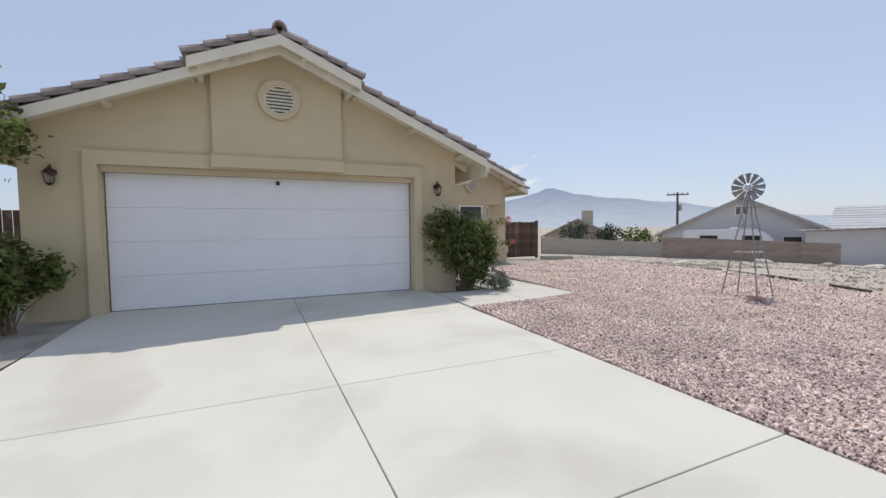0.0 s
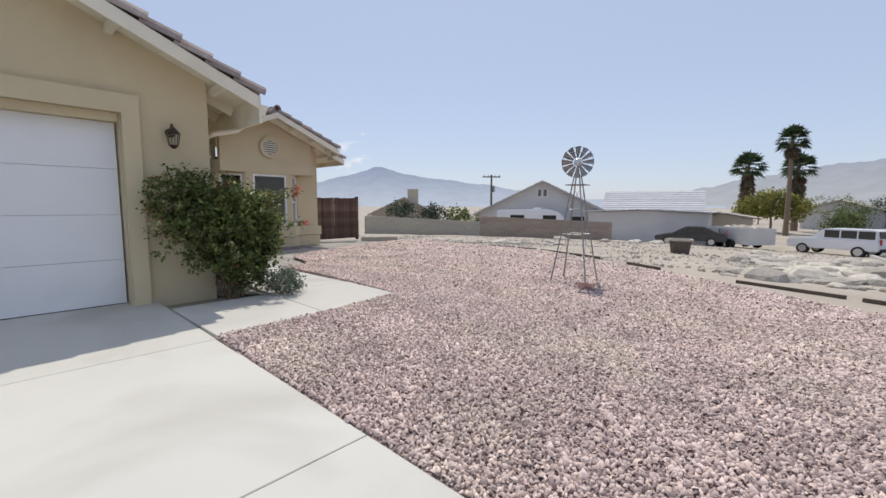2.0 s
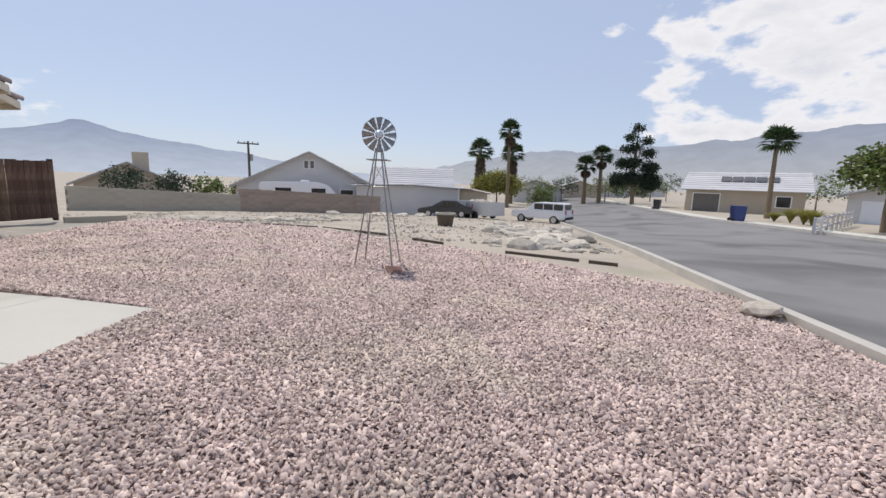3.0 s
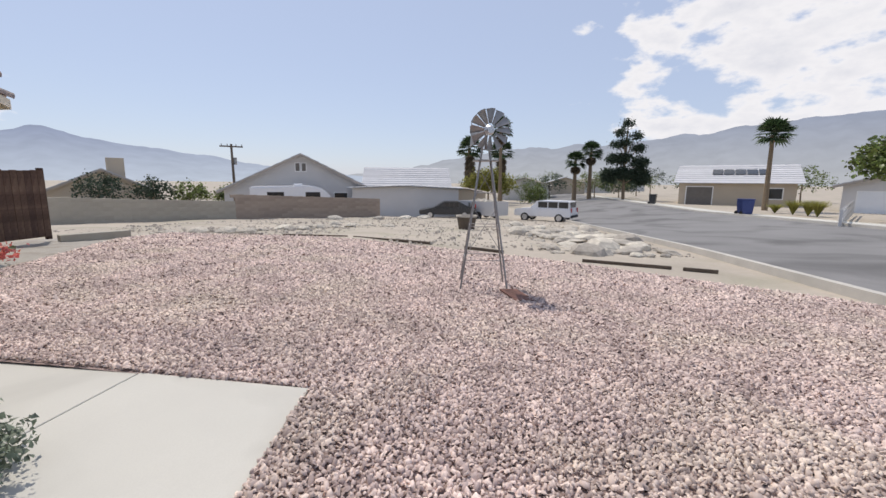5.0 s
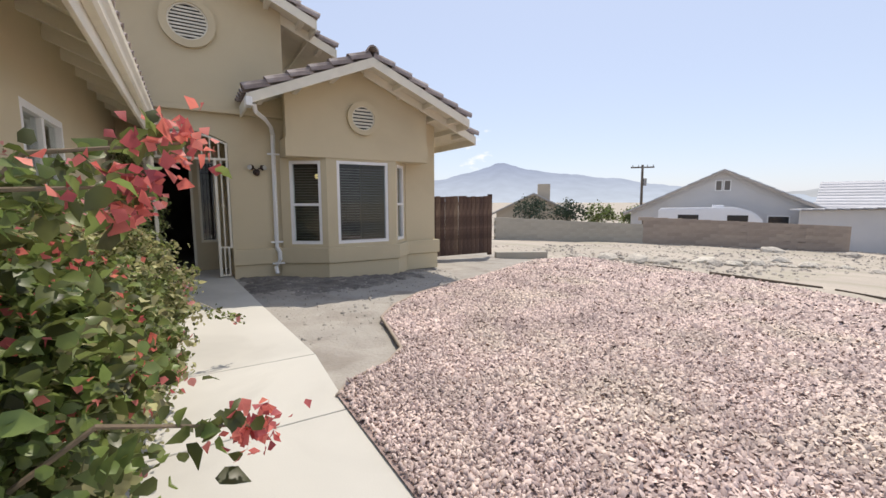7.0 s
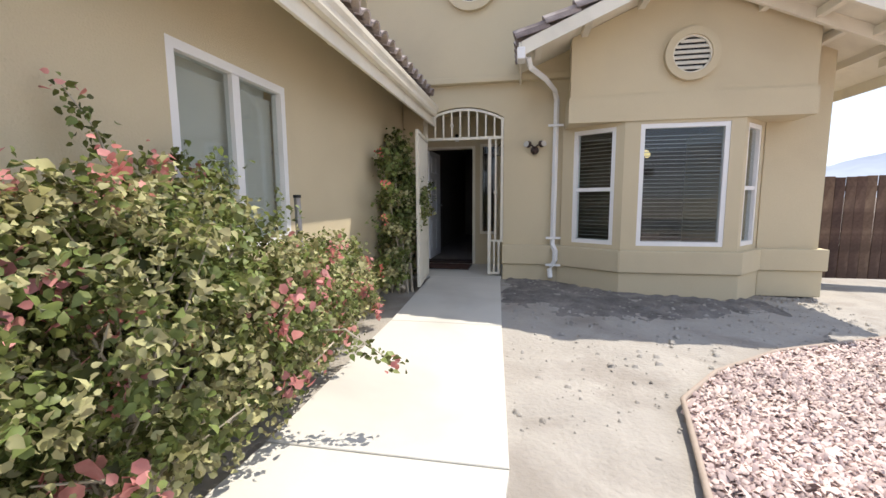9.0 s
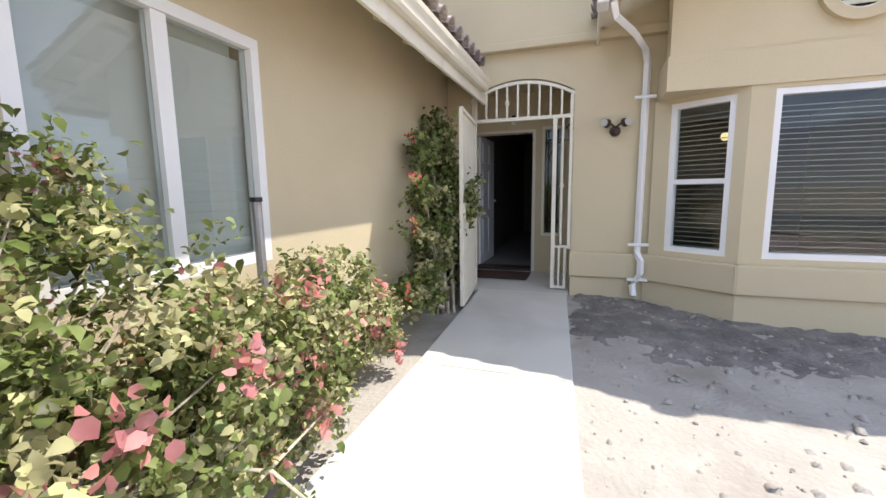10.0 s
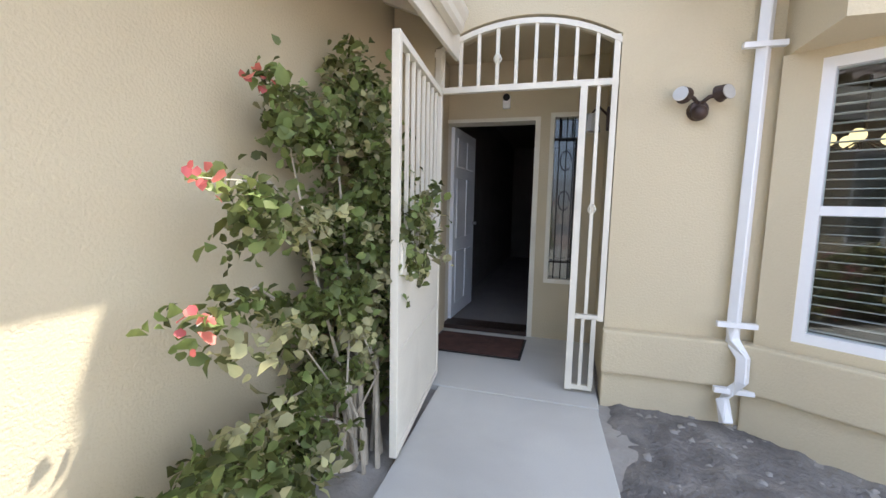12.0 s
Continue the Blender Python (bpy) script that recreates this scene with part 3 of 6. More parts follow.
def gable_roof(name, cx, half, apex, slope, y0, y1, label, barge=0.16, eaves=(True, True), parent=None, field=True, drop=0.03, sides=(-1, 1)):
    """A gable roof with its ridge along y. apex: the underside of the barge boards at the ridge."""
    top = thing(name, label, "roof", kind="structure") if parent is None else parent
    run = math.hypot(1, slope)
    for s in sides:
        edge = (cx + s * half, apex - slope * half)
        dk = 0.05
        out = [(cx, apex + barge - dk), (edge[0], edge[1] + barge - dk), (edge[0], edge[1] + barge), (cx, apex + barge)]
        part("deck", prism(bmesh.new(), out, y0 + 0.03, y1), M_CREAM, top)
        out = [(cx, apex), edge, (edge[0], edge[1] + barge), (cx, apex + barge)]
        part("barge_board", prism(bmesh.new(), out, y0 - 0.015, y0 + 0.028), M_CREAM, top)
        if eaves[0 if s < 0 else 1]:
            bm = bmesh.new()
            a, b = (edge[0] - 0.03, edge[0]) if s > 0 else (edge[0], edge[0] + 0.03)
            box(bm, a + s * 0.032, b + s * 0.032, y0 - 0.01, y1, edge[1] - drop, edge[1] + barge - 0.005, bevel=0.006)
            part("fascia_board", bm, M_CREAM, top)
        # outlooker blocks under the rake
        for k in (0.3, 0.62, 0.9):
            x = cx + s * half * k
            z = apex - slope * half * k
            part("outlooker", boxed(x - 0.04, x + 0.04, y0 + 0.03, y0 + 0.5, z + barge - 0.15, z + barge - 0.055, bevel=0.006), M_CREAM, top)
        slope_rot = Matrix.Rotation(math.atan(slope), 4, "Y")
        turn = Matrix.Identity(4) if s > 0 else Matrix.Rotation(math.pi, 4, "Z")
        n = max(2, int(half * run / 0.335))
        for k in range(n):
            d = (k + 0.02) * half * run / n
            x, z = cx + s * d / run, apex + barge - slope * d / run
            put_on("rake_tile", ME_RAKE, top, Matrix.Translation((x, y0 + 0.07, z)) @ turn @ slope_rot)
        if field:
            # corrugated tile courses on the rest of the slope
            wave = 0.23
            cols_ = int((y1 - y0 - 0.2) / wave)
            vs, fs = [], []
            per = 6
            ys = [y0 + 0.2 + wave * q / per for q in range(cols_ * per + 1)]
            for k in range(n):
                for e in (0, 1):
                    d = (k + e * 1.06) * half * run / n
                    for q, y in enumerate(ys):
                        h = 0.012 + 0.05 * abs(math.sin(math.pi * q / per)) + (0.028 if e else 0.0)
                        vs.append((cx + s * d / run, y, apex + barge - slope * d / run + h))
            w = len(ys)
            for k in range(n):
                for q in range(w - 1):
                    a = k * 2 * w + q
                    fs.append((a, a + 1, a + w + 1, a + w) if s < 0 else (a + w, a + w + 1, a + 1, a))
            soup("tile_field", vs, fs, M_TILE, top)
            if eaves[0 if s < 0 else 1]:
                d = half * run - 0.345
                for q in range(cols_):
                    y = y0 + 0.2 + wave * (q + 0.5)
                    put_on("eave_tile", ME_EAVE, top, Matrix.Translation((cx + s * d / run, y, apex + barge - slope * d / run + 0.01)) @ turn @ slope_rot)
    y = y0 - 0.02
    while y < y1:
        put_on("ridge_tile", ME_RAKE, top, Matrix.Translation((cx, y + 0.4, apex + barge + 0.03)) @ Matrix.Rotation(-math.pi / 2, 4, "Z"))
        y += 0.36
    return top


def round_vent(parent_name, cx, cz, y, r, slats):
    v = thing(parent_name, "round louvred gable vent in tan stucco ring", "vent", (cx, y, cz))
    part("ring", ring(bmesh.new(), r * 0.72, r, -0.07, 0.0, (0, 0)), M_STUCCO, v, smooth=False)
    part("rim", ring(bmesh.new(), r * 0.66, r * 0.73, -0.045, 0.0, (0, 0)), M_CREAM, v)
    bm = bmesh.new()
    bmesh.ops.create_cone(bm, cap_ends=True, segments=28, radius1=r * 0.7, radius2=r * 0.7, depth=0.01, matrix=pose(0, -0.006, 0, 90))
    part("backing", bm, M_BLACK, v)
    for k in range(slats):
        z = -r * 0.6 + r * 1.2 * (k + 0.5) / slats
        w = math.sqrt(max(0.01, (r * 0.66) ** 2 - z * z))
        part("slat", boxed(-w, w, -0.004, 0.004, -r * 0.5 / slats, r * 0.5 / slats, m=pose(0, -0.025, z, -35)), M_CREAM, v)
    return v


SL = 0.42
# ---------------- garage ----------------
GX0, GX1, GY = -3.38, 3.40, -0.15
def under(cx, apex, x):
    return apex - SL * abs(x - cx)


garage = thing("wall_garage", "tan stucco garage walls with raised door surround", "wall", kind="structure")
zc = lambda x: under(0.05, 4.09, x) + 0.09
gout = [(GX0, -0.12), (-2.46, -0.12), (-2.46, 2.14), (2.46, 2.14), (2.46, -0.12), (GX1, -0.12), (GX1, zc(GX1)), (0.05, zc(0.05)), (GX0, zc(GX0))]
part("front_wall", prism(bmesh.new(), gout, GY, GY + 0.2), M_STUCCO, garage)
bm = bmesh.new()
holed(bm, GY + 0.2, 7.9, -0.12, 2.78, GX1 - 0.2, GX1, [(2.36, 3.47, 0.85, 2.04)], axis="x")
part("court_wall", bm, M_STUCCO, garage)
part("side_wall", boxed(GX0, GX0 + 0.2, GY + 0.2, 9.0, -0.12, 2.78), M_STUCCO, garage)
part("back_wall", boxed(GX0 + 0.2, GX1 - 0.2, 8.8, 9.0, -0.12, 2.6), M_STUCCO, garage)
# stucco surround of the big door and the raised panel over it
part("door_surround", prism(bmesh.new(), [(-2.64, -0.1), (-2.47, -0.1), (-2.47, 2.23), (2.47, 2.23), (2.47, -0.1), (2.64, -0.1), (2.64, 2.44), (-2.64, 2.44)], GY - 0.085, GY), M_STUCCO, garage)
part("surround_band", boxed(-2.44, 2.44, GY - 0.02, GY, 2.13, 2.228), M_TRIM, garage)
part("raised_panel", prism(bmesh.new(), [(-0.97, 2.44), (1.08, 2.44), (1.08, zc(1.08)), (0.05, zc(0.05)), (-0.97, zc(-0.97))], GY - 0.11, GY), M_STUCCO, garage)
part("lintel_band", boxed(-1.0, 1.11, GY - 0.18, GY - 0.087, 2.25, 2.45, bevel=0.012), M_STUCCO, garage)

gable_roof("garage_roof", 0.05, 3.82, 4.06, SL, -0.6, 6.73, "brown concrete tile roof with cream eaves over the garage", drop=0.19)
# ogee gutter along the court side
gutter = thing("gutter", "cream-painted ogee gutter along the garage eave", "gutter", kind="structure")
part("trough", prism(bmesh.new(), [(3.906, 2.375), (3.955, 2.375), (3.972, 2.40), (3.978, 2.44), (3.998, 2.475), (4.004, 2.51), (3.992, 2.51), (3.985, 2.48), (3.962, 2.44), (3.95, 2.387), (3.918, 2.387), (3.918, 2.51), (3.906, 2.51)], -0.58, 6.55), M_CREAM, gutter)
for y in (-0.586, 6.55):
    part("end_cap", prism(bmesh.new(), [(3.906, 2.375), (3.955, 2.375), (3.972, 2.40), (3.978, 2.44), (3.998, 2.475), (4.004, 2.512), (3.906, 2.512)], y, y + 0.006), M_CREAM, gutter)
for k in range(12):
    y = 0.2 + k * 0.58
    m = Matrix.Translation((3.40, y, 4.06 + 0.11 - SL * 3.35 - 0.05)) @ Matrix.Rotation(math.atan(SL), 4, "Y")
    part("rafter_tail", boxed(0.0, 0.49, -0.022, 0.022, -0.07, 0.045, m=m), M_CREAM, bpy.data.objects["garage_roof"])
gable_roof("garage_gable_roof", 0.05, 1.25, 4.14, SL, -0.78, 0.5, "stepped brown tile gable cap with cream barge boards")
round_vent("garage_vent", 0.05, 3.42, GY - 0.11, 0.33, 7)

gd = thing("garage_door", "white sectional double garage door, closed", "garage door", (0, 0, 0))
for k in range(4):
    z0 = 0.012 + k * 0.532
    part("panel", boxed(-2.44, 2.44, 0.0, 0.05, z0, z0 + 0.529, bevel=0.004), M_WHITE, gd)
part("bottom_seal", boxed(-2.44, 2.44, 0.005, 0.045, -0.02, 0.011), M_BLACK, gd)
part("keyhole_plate", boxed(-0.03, 0.03, -0.02, 0.0, 2.02, 2.09, bevel=0.005), M_BRONZE, gd)


def wall_lantern(at):
    w = thing("wall_lantern", "bronze lantern with clear glass on tan stucco", "wall lamp", at, group="garage lanterns")
    bm = bmesh.new()
    bmesh.ops.create_cone(bm, cap_ends=True, segments=14, radius1=0.055, radius2=0.045, depth=0.02, matrix=pose(0, -0.01, 0.03, 90))
    part("back_plate", bm, M_BRONZE, w)
    part("arm", tube(bmesh.new(), [(0, -0.015, 0.05), (0, -0.07, 0.13), (0, -0.12, 0.12), (0, -0.12, 0.08)], 0.009), M_BRONZE, w)
    bm = bmesh.new()
    bmesh.ops.create_cone(bm, cap_ends=True, segments=12, radius1=0.085, radius2=0.02, depth=0.08, matrix=pose(0, -0.12, 0.05))
    part("cap", bm, M_BRONZE, w)
    bm = bmesh.new()
    bmesh.ops.create_cone(bm, cap_ends=True, segments=12, radius1=0.05, radius2=0.075, depth=0.13, matrix=pose(0, -0.12, -0.06))
    part("glass", bm, M_GLASS, w)
    bm = bmesh.new()
    for k in range(6):
        a = k * math.tau / 6
        rod(bm, (0.075 * math.cos(a), -0.12 + 0.075 * math.sin(a), 0.008), (0.05 * math.cos(a), -0.12 + 0.05 * math.sin(a), -0.125), 0.005, 5)
    bmesh.ops.create_cone(bm, cap_ends=True, segments=12, radius1=0.02, radius2=0.055, depth=0.04, matrix=pose(0, -0.12, -0.145))
    part("cage", bm, M_BRONZE, w)
    return w


wall_lantern((-3.0, GY, 2.06))
wall_lantern((2.96, GY, 2.04))


# ---------------- windows ----------------
def window(name, w, h, m, label, slider=None, shade=False, blinds=True, tilt=-3, slat=0.038):
    """A framed window in its own plane: x along, z up, outside towards -y; origin at the lower left of the frame."""
    win = new(name)
    win.matrix_basis = m
    win.empty_display_size = 0.1
    tagged(win, label, "window", kind="structure")
    f = 0.055
    bm = bmesh.new()
    for a in ((0, f, 0, h), (w - f, w, 0, h), (f, w - f, 0, f), (f, w - f, h - f, h)):
        box(bm, a[0], a[1], -0.03, 0.05, a[2], a[3])
    part("window_frame", bm, M_VINYL, win)
    if slider == "v":
        part("mullion", boxed(w / 2 - 0.035, w / 2 + 0.035, -0.02, 0.04, f + 0.001, h - f - 0.001), M_VINYL, win)
        panes = ((f, w / 2 - 0.035, f, h - f), (w / 2 + 0.035, w - f, f, h - f))
    elif slider == "h":
        part("meeting_rail", boxed(f + 0.001, w - f - 0.001, -0.02, 0.04, h * 0.48 - 0.025, h * 0.48 + 0.025), M_VINYL, win)
        panes = ((f, w - f, f, h * 0.48 - 0.025), (f, w - f, h * 0.48 + 0.025, h - f))
    else:
        panes = ((f, w - f, f, h - f),)
    for a in panes:
        ob = part("pane", boxed(a[0], a[1], 0.012, 0.018, a[2], a[3]), M_GLASS, win)
        ob.visible_shadow = False
    if shade:
        part("shade", boxed(f, w - f, 0.115, 0.119, 0, h), M_SHADE, win, "pale closed window shade")
    if blinds:
        me = shared(boxed(0.03, w - 0.03, -slat / 2, slat / 2, -0.0015, 0.0015), "slat", M_BLIND)
        n = int((h - 0.1) / 0.05)
        for k in range(n):
            put_on("slat", me, win, Matrix.Translation((0, 0.085, 0.06 + k * 0.05)) @ Matrix.Rotation(radians(tilt + 1.5 * math.sin(k * 1.7)), 4, "X"))
    return win


window("window_garage", 1.11, 1.19, pose(GX1 - 0.03, 2.36, 0.85, 0, 0, 90), "white two-pane sliding window with closed pale blinds", slider="v", shade=True, tilt=-78, slat=0.058)

# ---------------- entry ----------------
EY = 6.735
entry = thing("wall_entry", "tan stucco entry wall with arched opening and ledge", "wall", kind="structure")
ax0, ax1, spring, crown = 3.72, 4.945, 2.36, 2.53
arc = []
half_w, rise = (ax1 - ax0) / 2, crown - spring
R = (half_w ** 2 + rise ** 2) / (2 * rise)
for k in range(15):
    x = ax0 + (ax1 - ax0) * k / 14
    arc.append((x, crown - R + math.sqrt(R * R - (x - (ax0 + half_w)) ** 2)))
part("arch_wall", prism(bmesh.new(), [(3.41, -0.15), (ax0, -0.15), *arc, (ax1, -0.15), (5.9, -0.15), (5.9, 2.9), (3.41, 2.9)], EY, EY + 0.22), M_STUCCO, entry)
EC, EA = 4.45, 5.18
zu = lambda x: EA - SL * abs(x - EC) + 0.1
part("upper_wall", prism(bmesh.new(), [(2.9, 2.93), (5.9, 2.93), (5.9, zu(5.9)), (EC, zu(EC)), (2.9, zu(2.9))], EY - 0.07, EY + 0.2), M_STUCCO, entry)
part("ledge", boxed(2.9, 5.9, EY - 0.11, EY + 0.1, 2.84, 2.93, bevel=0.012), M_STUCCO, entry)
part("base_course", boxed(ax1, 5.9, EY - 0.05, EY, -0.15, 0.20, bevel=0.01), M_STUCCO, entry)
part("base_ledge", boxed(ax1 - 0.01, 5.9, EY - 0.085, EY, 0.205, 0.49, bevel=0.015), M_STUCCO, entry)
part("alcove_left", boxed(3.405, 3.50, EY + 0.22, 7.88, -0.15, 2.62), M_STUCCO, entry)
part("alcove_right", boxed(4.96, 5.16, EY + 0.22, 8.1, -0.15, 2.62), M_STUCCO, entry)
bm = bmesh.new()
holed(bm, 3.41, 4.96, -0.15, 2.62, 7.88, 8.06, [(3.46, 4.37, -0.15, 2.09), (4.50, 4.76, 0.56, 2.12)])
part("door_wall", bm, M_STUCCO, entry)
tagged(part("ceiling_entry", boxed(3.41, 5.16, EY + 0.22, 8.06, 2.62, 2.7), M_STUCCO), "tan stucco ceiling of the entry alcove", "ceiling", kind="structure")
gable_roof("entry_roof", EC, 1.95, EA, SL, 6.25, 9.5, "brown tile roof with cream barge over the entry", eaves=(False, True))
gable_roof("entry_lower_roof", EC, 2.45, EA - 0.05, SL, 6.75, 9.6, "brown tile roof stepped behind the entry gable", eaves=(False, True))
part("upper_side", boxed(5.75, 5.88, EY + 0.2, 9.4, 2.9, 4.6), M_STUCCO, entry)
round_vent("entry_vent", 4.47, 4.22, EY - 0.07, 0.40, 9)

# front door, its frame and the sidelight
fd = thing("door_front", "white six-panel front door standing open into dark hall", "door", (3.50, 8.05, 0.05), 88, kind="structure")
part("leaf", boxed(0, 0.86, -0.022, 0.022, 0, 2.02, bevel=0.004), M_WHITE, fd)
for z0, z1 in ((0.15, 0.72), (0.86, 1.5), (1.62, 1.92)):
    for x0, x1 in ((0.1, 0.39), (0.47, 0.76)):
        part("panel", boxed(x0, x1, -0.032, 0.032, z0, z1, bevel=0.009), M_WHITE, fd)
kn = part("door_handle", rod(bmesh.new(), (0.8, -0.07, 1.0), (0.8, 0.07, 1.0), 0.018, 10), M_CHROME, fd, "brushed metal knob")
df = thing("door_frame", "white painted front door frame", "door frame", kind="structure")
for a in ((3.44, 3.485, 0, 2.1), (4.345, 4.39, 0, 2.1), (3.485, 4.345, 2.062, 2.1)):
    part("jamb", boxed(a[0], a[1], 7.86, 8.07, a[2] + 0.003, a[3]), M_CREAM, df)
part("threshold", boxed(3.485, 4.345, 7.86, 8.12, 0.003, 0.045), M_BRONZE, df)
sl = thing("sidelight", "narrow entry sidelight window with black iron scrollwork", "window", (4.48, 7.86, 0.55), kind="structure")
bm = bmesh.new()
for a in ((0, 0.04, 0, 1.58), (0.26, 0.30, 0, 1.58), (0.04, 0.26, 0, 0.04), (0.04, 0.26, 1.54, 1.58)):
    box(bm, a[0], a[1], 0, 0.14, a[2], a[3])
part("window_frame", bm, M_CREAM, sl)
part("pane", boxed(0.04, 0.26, 0.08, 0.086, 0.04, 1.54), M_GLASS, sl)
for x in (0.085, 0.15, 0.215):
    part("iron_bar", rod(bmesh.new(), (x, 0.05, 0.04), (x, 0.05, 1.54), 0.006, 6), M_BLACK, sl)
for z in (0.2, 1.35):
    part("iron_rail", rod(bmesh.new(), (0.04, 0.05, z), (0.26, 0.05, z), 0.006, 6), M_BLACK, sl)
for z in (0.78, 1.15):
    bm = bmesh.new()
    tube(bm, [(0.15 + 0.05 * math.cos(a), 0.045, z + 0.09 * math.sin(a)) for a in np.linspace(0, 5.6, 14)], 0.006, 5)
    part("scroll", bm, M_BLACK, sl)

# hall behind the door, its gloom put into dark wall and ceiling colour
hall = thing("wall_hall", "hall walls behind the open door, coloured dark as unlit", "wall", kind="structure")
part("hall_left", boxed(3.20, 3.38, 8.07, 14.0, -0.05, 2.6), M_UNLIT, hall)
part("hall_right", boxed(4.98, 5.10, 8.11, 14.0, -0.05, 2.6), M_UNLIT, hall)
part("hall_end", boxed(3.38, 4.98, 13.9, 14.0, -0.05, 2.6), M_UNLIT, hall)
tagged(part("ceiling_hall", boxed(3.2, 5.1, 8.07, 14.0, 2.6, 2.68), M_UNLIT), "hall ceiling coloured dark as unlit", "ceiling", kind="structure")
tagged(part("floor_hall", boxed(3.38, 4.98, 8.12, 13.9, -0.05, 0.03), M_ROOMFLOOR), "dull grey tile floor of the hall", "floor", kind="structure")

mt = thing("doormat", "dark reddish-brown bristle doormat before the door", "doormat", (3.94, 7.46, 0.004))
part("mat", boxed(-0.40, 0.40, -0.25, 0.25, 0, 0.018, bevel=0.006), M_MAT, mt)
part("border", boxed(-0.42, 0.42, -0.27, 0.27, 0, 0.01, bevel=0.004), M_BLACK, mt)

dc = thing("doorbell_camera", "small white camera with black lens over the door", "camera", (4.07, 7.88, 2.25))
part("body", boxed(-0.035, 0.035, -0.05, 0.0, -0.07, 0.05, bevel=0.012), M_VINYL, dc)
bm = bmesh.new()
bmesh.ops.create_uvsphere(bm, u_segments=14, v_segments=8, radius=0.034, matrix=pose(0, -0.045, 0.03))
part("lens", bm, M_BLACK, dc, smooth=True)

ll = thing("porch_lamp", "dark porch lantern on the alcove wall", "wall lamp", (4.955, 7.45, 1.98))
part("back_plate", boxed(-0.025, 0.0, -0.04, 0.04, -0.09, 0.09, bevel=0.01), M_BRONZE, ll)
part("arm", tube(bmesh.new(), [(-0.02, 0, 0.03), (-0.09, 0, 0.1), (-0.14, 0, 0.04)], 0.01), M_BRONZE, ll)
bm = bmesh.new()
bmesh.ops.create_cone(bm, cap_ends=True, segments=12, radius1=0.075, radius2=0.045, depth=0.14, matrix=pose(-0.14, 0, -0.03))
part("shade", bm, M_LENS, ll)

# wrought-iron arch grille
gr = thing("security_grille", "cream-painted iron grille filling the entry arch", "grille", (0, 0, 0))
GYG = EY + 0.02
b = 0.02
def bar(parent, a, c, name="bar", t=0.011, knot=None):
    bm = bmesh.new()
    x0, z0, x1, z1 = *a, *c
    if abs(x1 - x0) < 1e-6:
        box(bm, x0 - t, x0 + t, -t, t, z0, z1)
    else:
        box(bm, x0, x1, -t, t, z0 - t, z0 + t)
    ob = part(name, bm, M_CREAM, parent)
    ob.matrix_basis = pose(0, GYG, 0)
    if knot is not None:
        bm = bmesh.new()
        for k in range(6):
            f0 = k * math.tau / 6
            tube(bm, [(x0 + 0.026 * math.sin(math.pi * u) * math.cos(f0 + 2.5 * u), 0.026 * math.sin(math.pi * u) * math.sin(f0 + 2.5 * u), knot - 0.04 + 0.08 * u) for u in np.linspace(0, 1, 7)], 0.0045, 5)
        part("basket_knot", bm, M_CREAM, ob, "twisted basket knot")
    return ob


bm = bmesh.new()
pts = [(x, z - 0.02) for x, z in arc]
low = [(x, z - 0.055) for x, z in arc]
prism(bm, [*pts, *low[::-1]], GYG - 0.02, GYG + 0.02)
part("arch_rail", bm, M_CREAM, gr)
bar(gr, (ax0 + 0.01, 2.075), (ax1 - 0.005, 2.075), "transom_rail", 0.02)
for k in range(9):
    x = ax0 + 0.06 + k * 0.128
    zt = crown - R + math.sqrt(R * R - (x - (ax0 + half_w)) ** 2) - 0.05
    bar(gr, (x, 2.09), (x, zt), knot=2.27 if k == 3 else None)
bar(gr, (4.735, 0.02), (4.735, 2.06), "post", 0.022)
bar(gr, (4.92, 0.52), (4.92, 2.36), "post", 0.018)
bar(gr, (ax0 + 0.03, 0.02), (ax0 + 0.03, 2.36), "post", 0.022)
bar(gr, (4.825, 0.56), (4.825, 2.06), knot=1.27)
bar(gr, (4.75, 0.54), (4.93, 0.54), "rail", 0.015)
bar(gr, (4.88, 0.05), (4.88, 0.53), "post", 0.015)
bar(gr, (4.81, 0.05), (4.81, 0.53))
bar(gr, (4.75, 0.04), (4.89, 0.04), "rail", 0.015)

gate = thing("security_gate", "cream-painted iron security gate swung open", "gate", (3.79, 6.66, 0.03), -83.5)
gw, gh_ = 1.06, 2.02
for nm, a in (("stile", (0, 0.04, 0, gh_)), ("stile", (gw - 0.04, gw, 0, gh_)), ("rail", (0.041, gw - 0.041, 0, 0.04)), ("rail", (0.041, gw - 0.041, gh_ - 0.04, gh_)), ("rail", (0.041, gw - 0.041, 0.5, 0.54)), ("rail", (0.041, gw - 0.041, 0.95, 0.99))):
    part(nm, boxed(a[0], a[1], -0.02, 0.02, a[2], a[3], bevel=0.004), M_CREAM, gate)
for k in range(7):
    x = 0.14 + k * 0.12
    part("bar", boxed(x - 0.009, x + 0.009, -0.009, 0.009, 0.041, gh_ - 0.041), M_CREAM, gate)
part("mesh_panel", boxed(0.042, gw - 0.042, 0.011, 0.014, 0.042, 0.949), M_CREAM, gate, "cream perforated lower panel")
part("lock_box", boxed(gw - 0.12, gw - 0.041, -0.03, 0.03, 0.9, 1.08, bevel=0.006), M_CREAM, gate)
part("lever_handle", tube(bmesh.new(), [(gw - 0.07, -0.03, 1.02), (gw - 0.07, -0.06, 1.02), (gw - 0.16, -0.065, 1.02)], 0.008), M_BRONZE, gate)
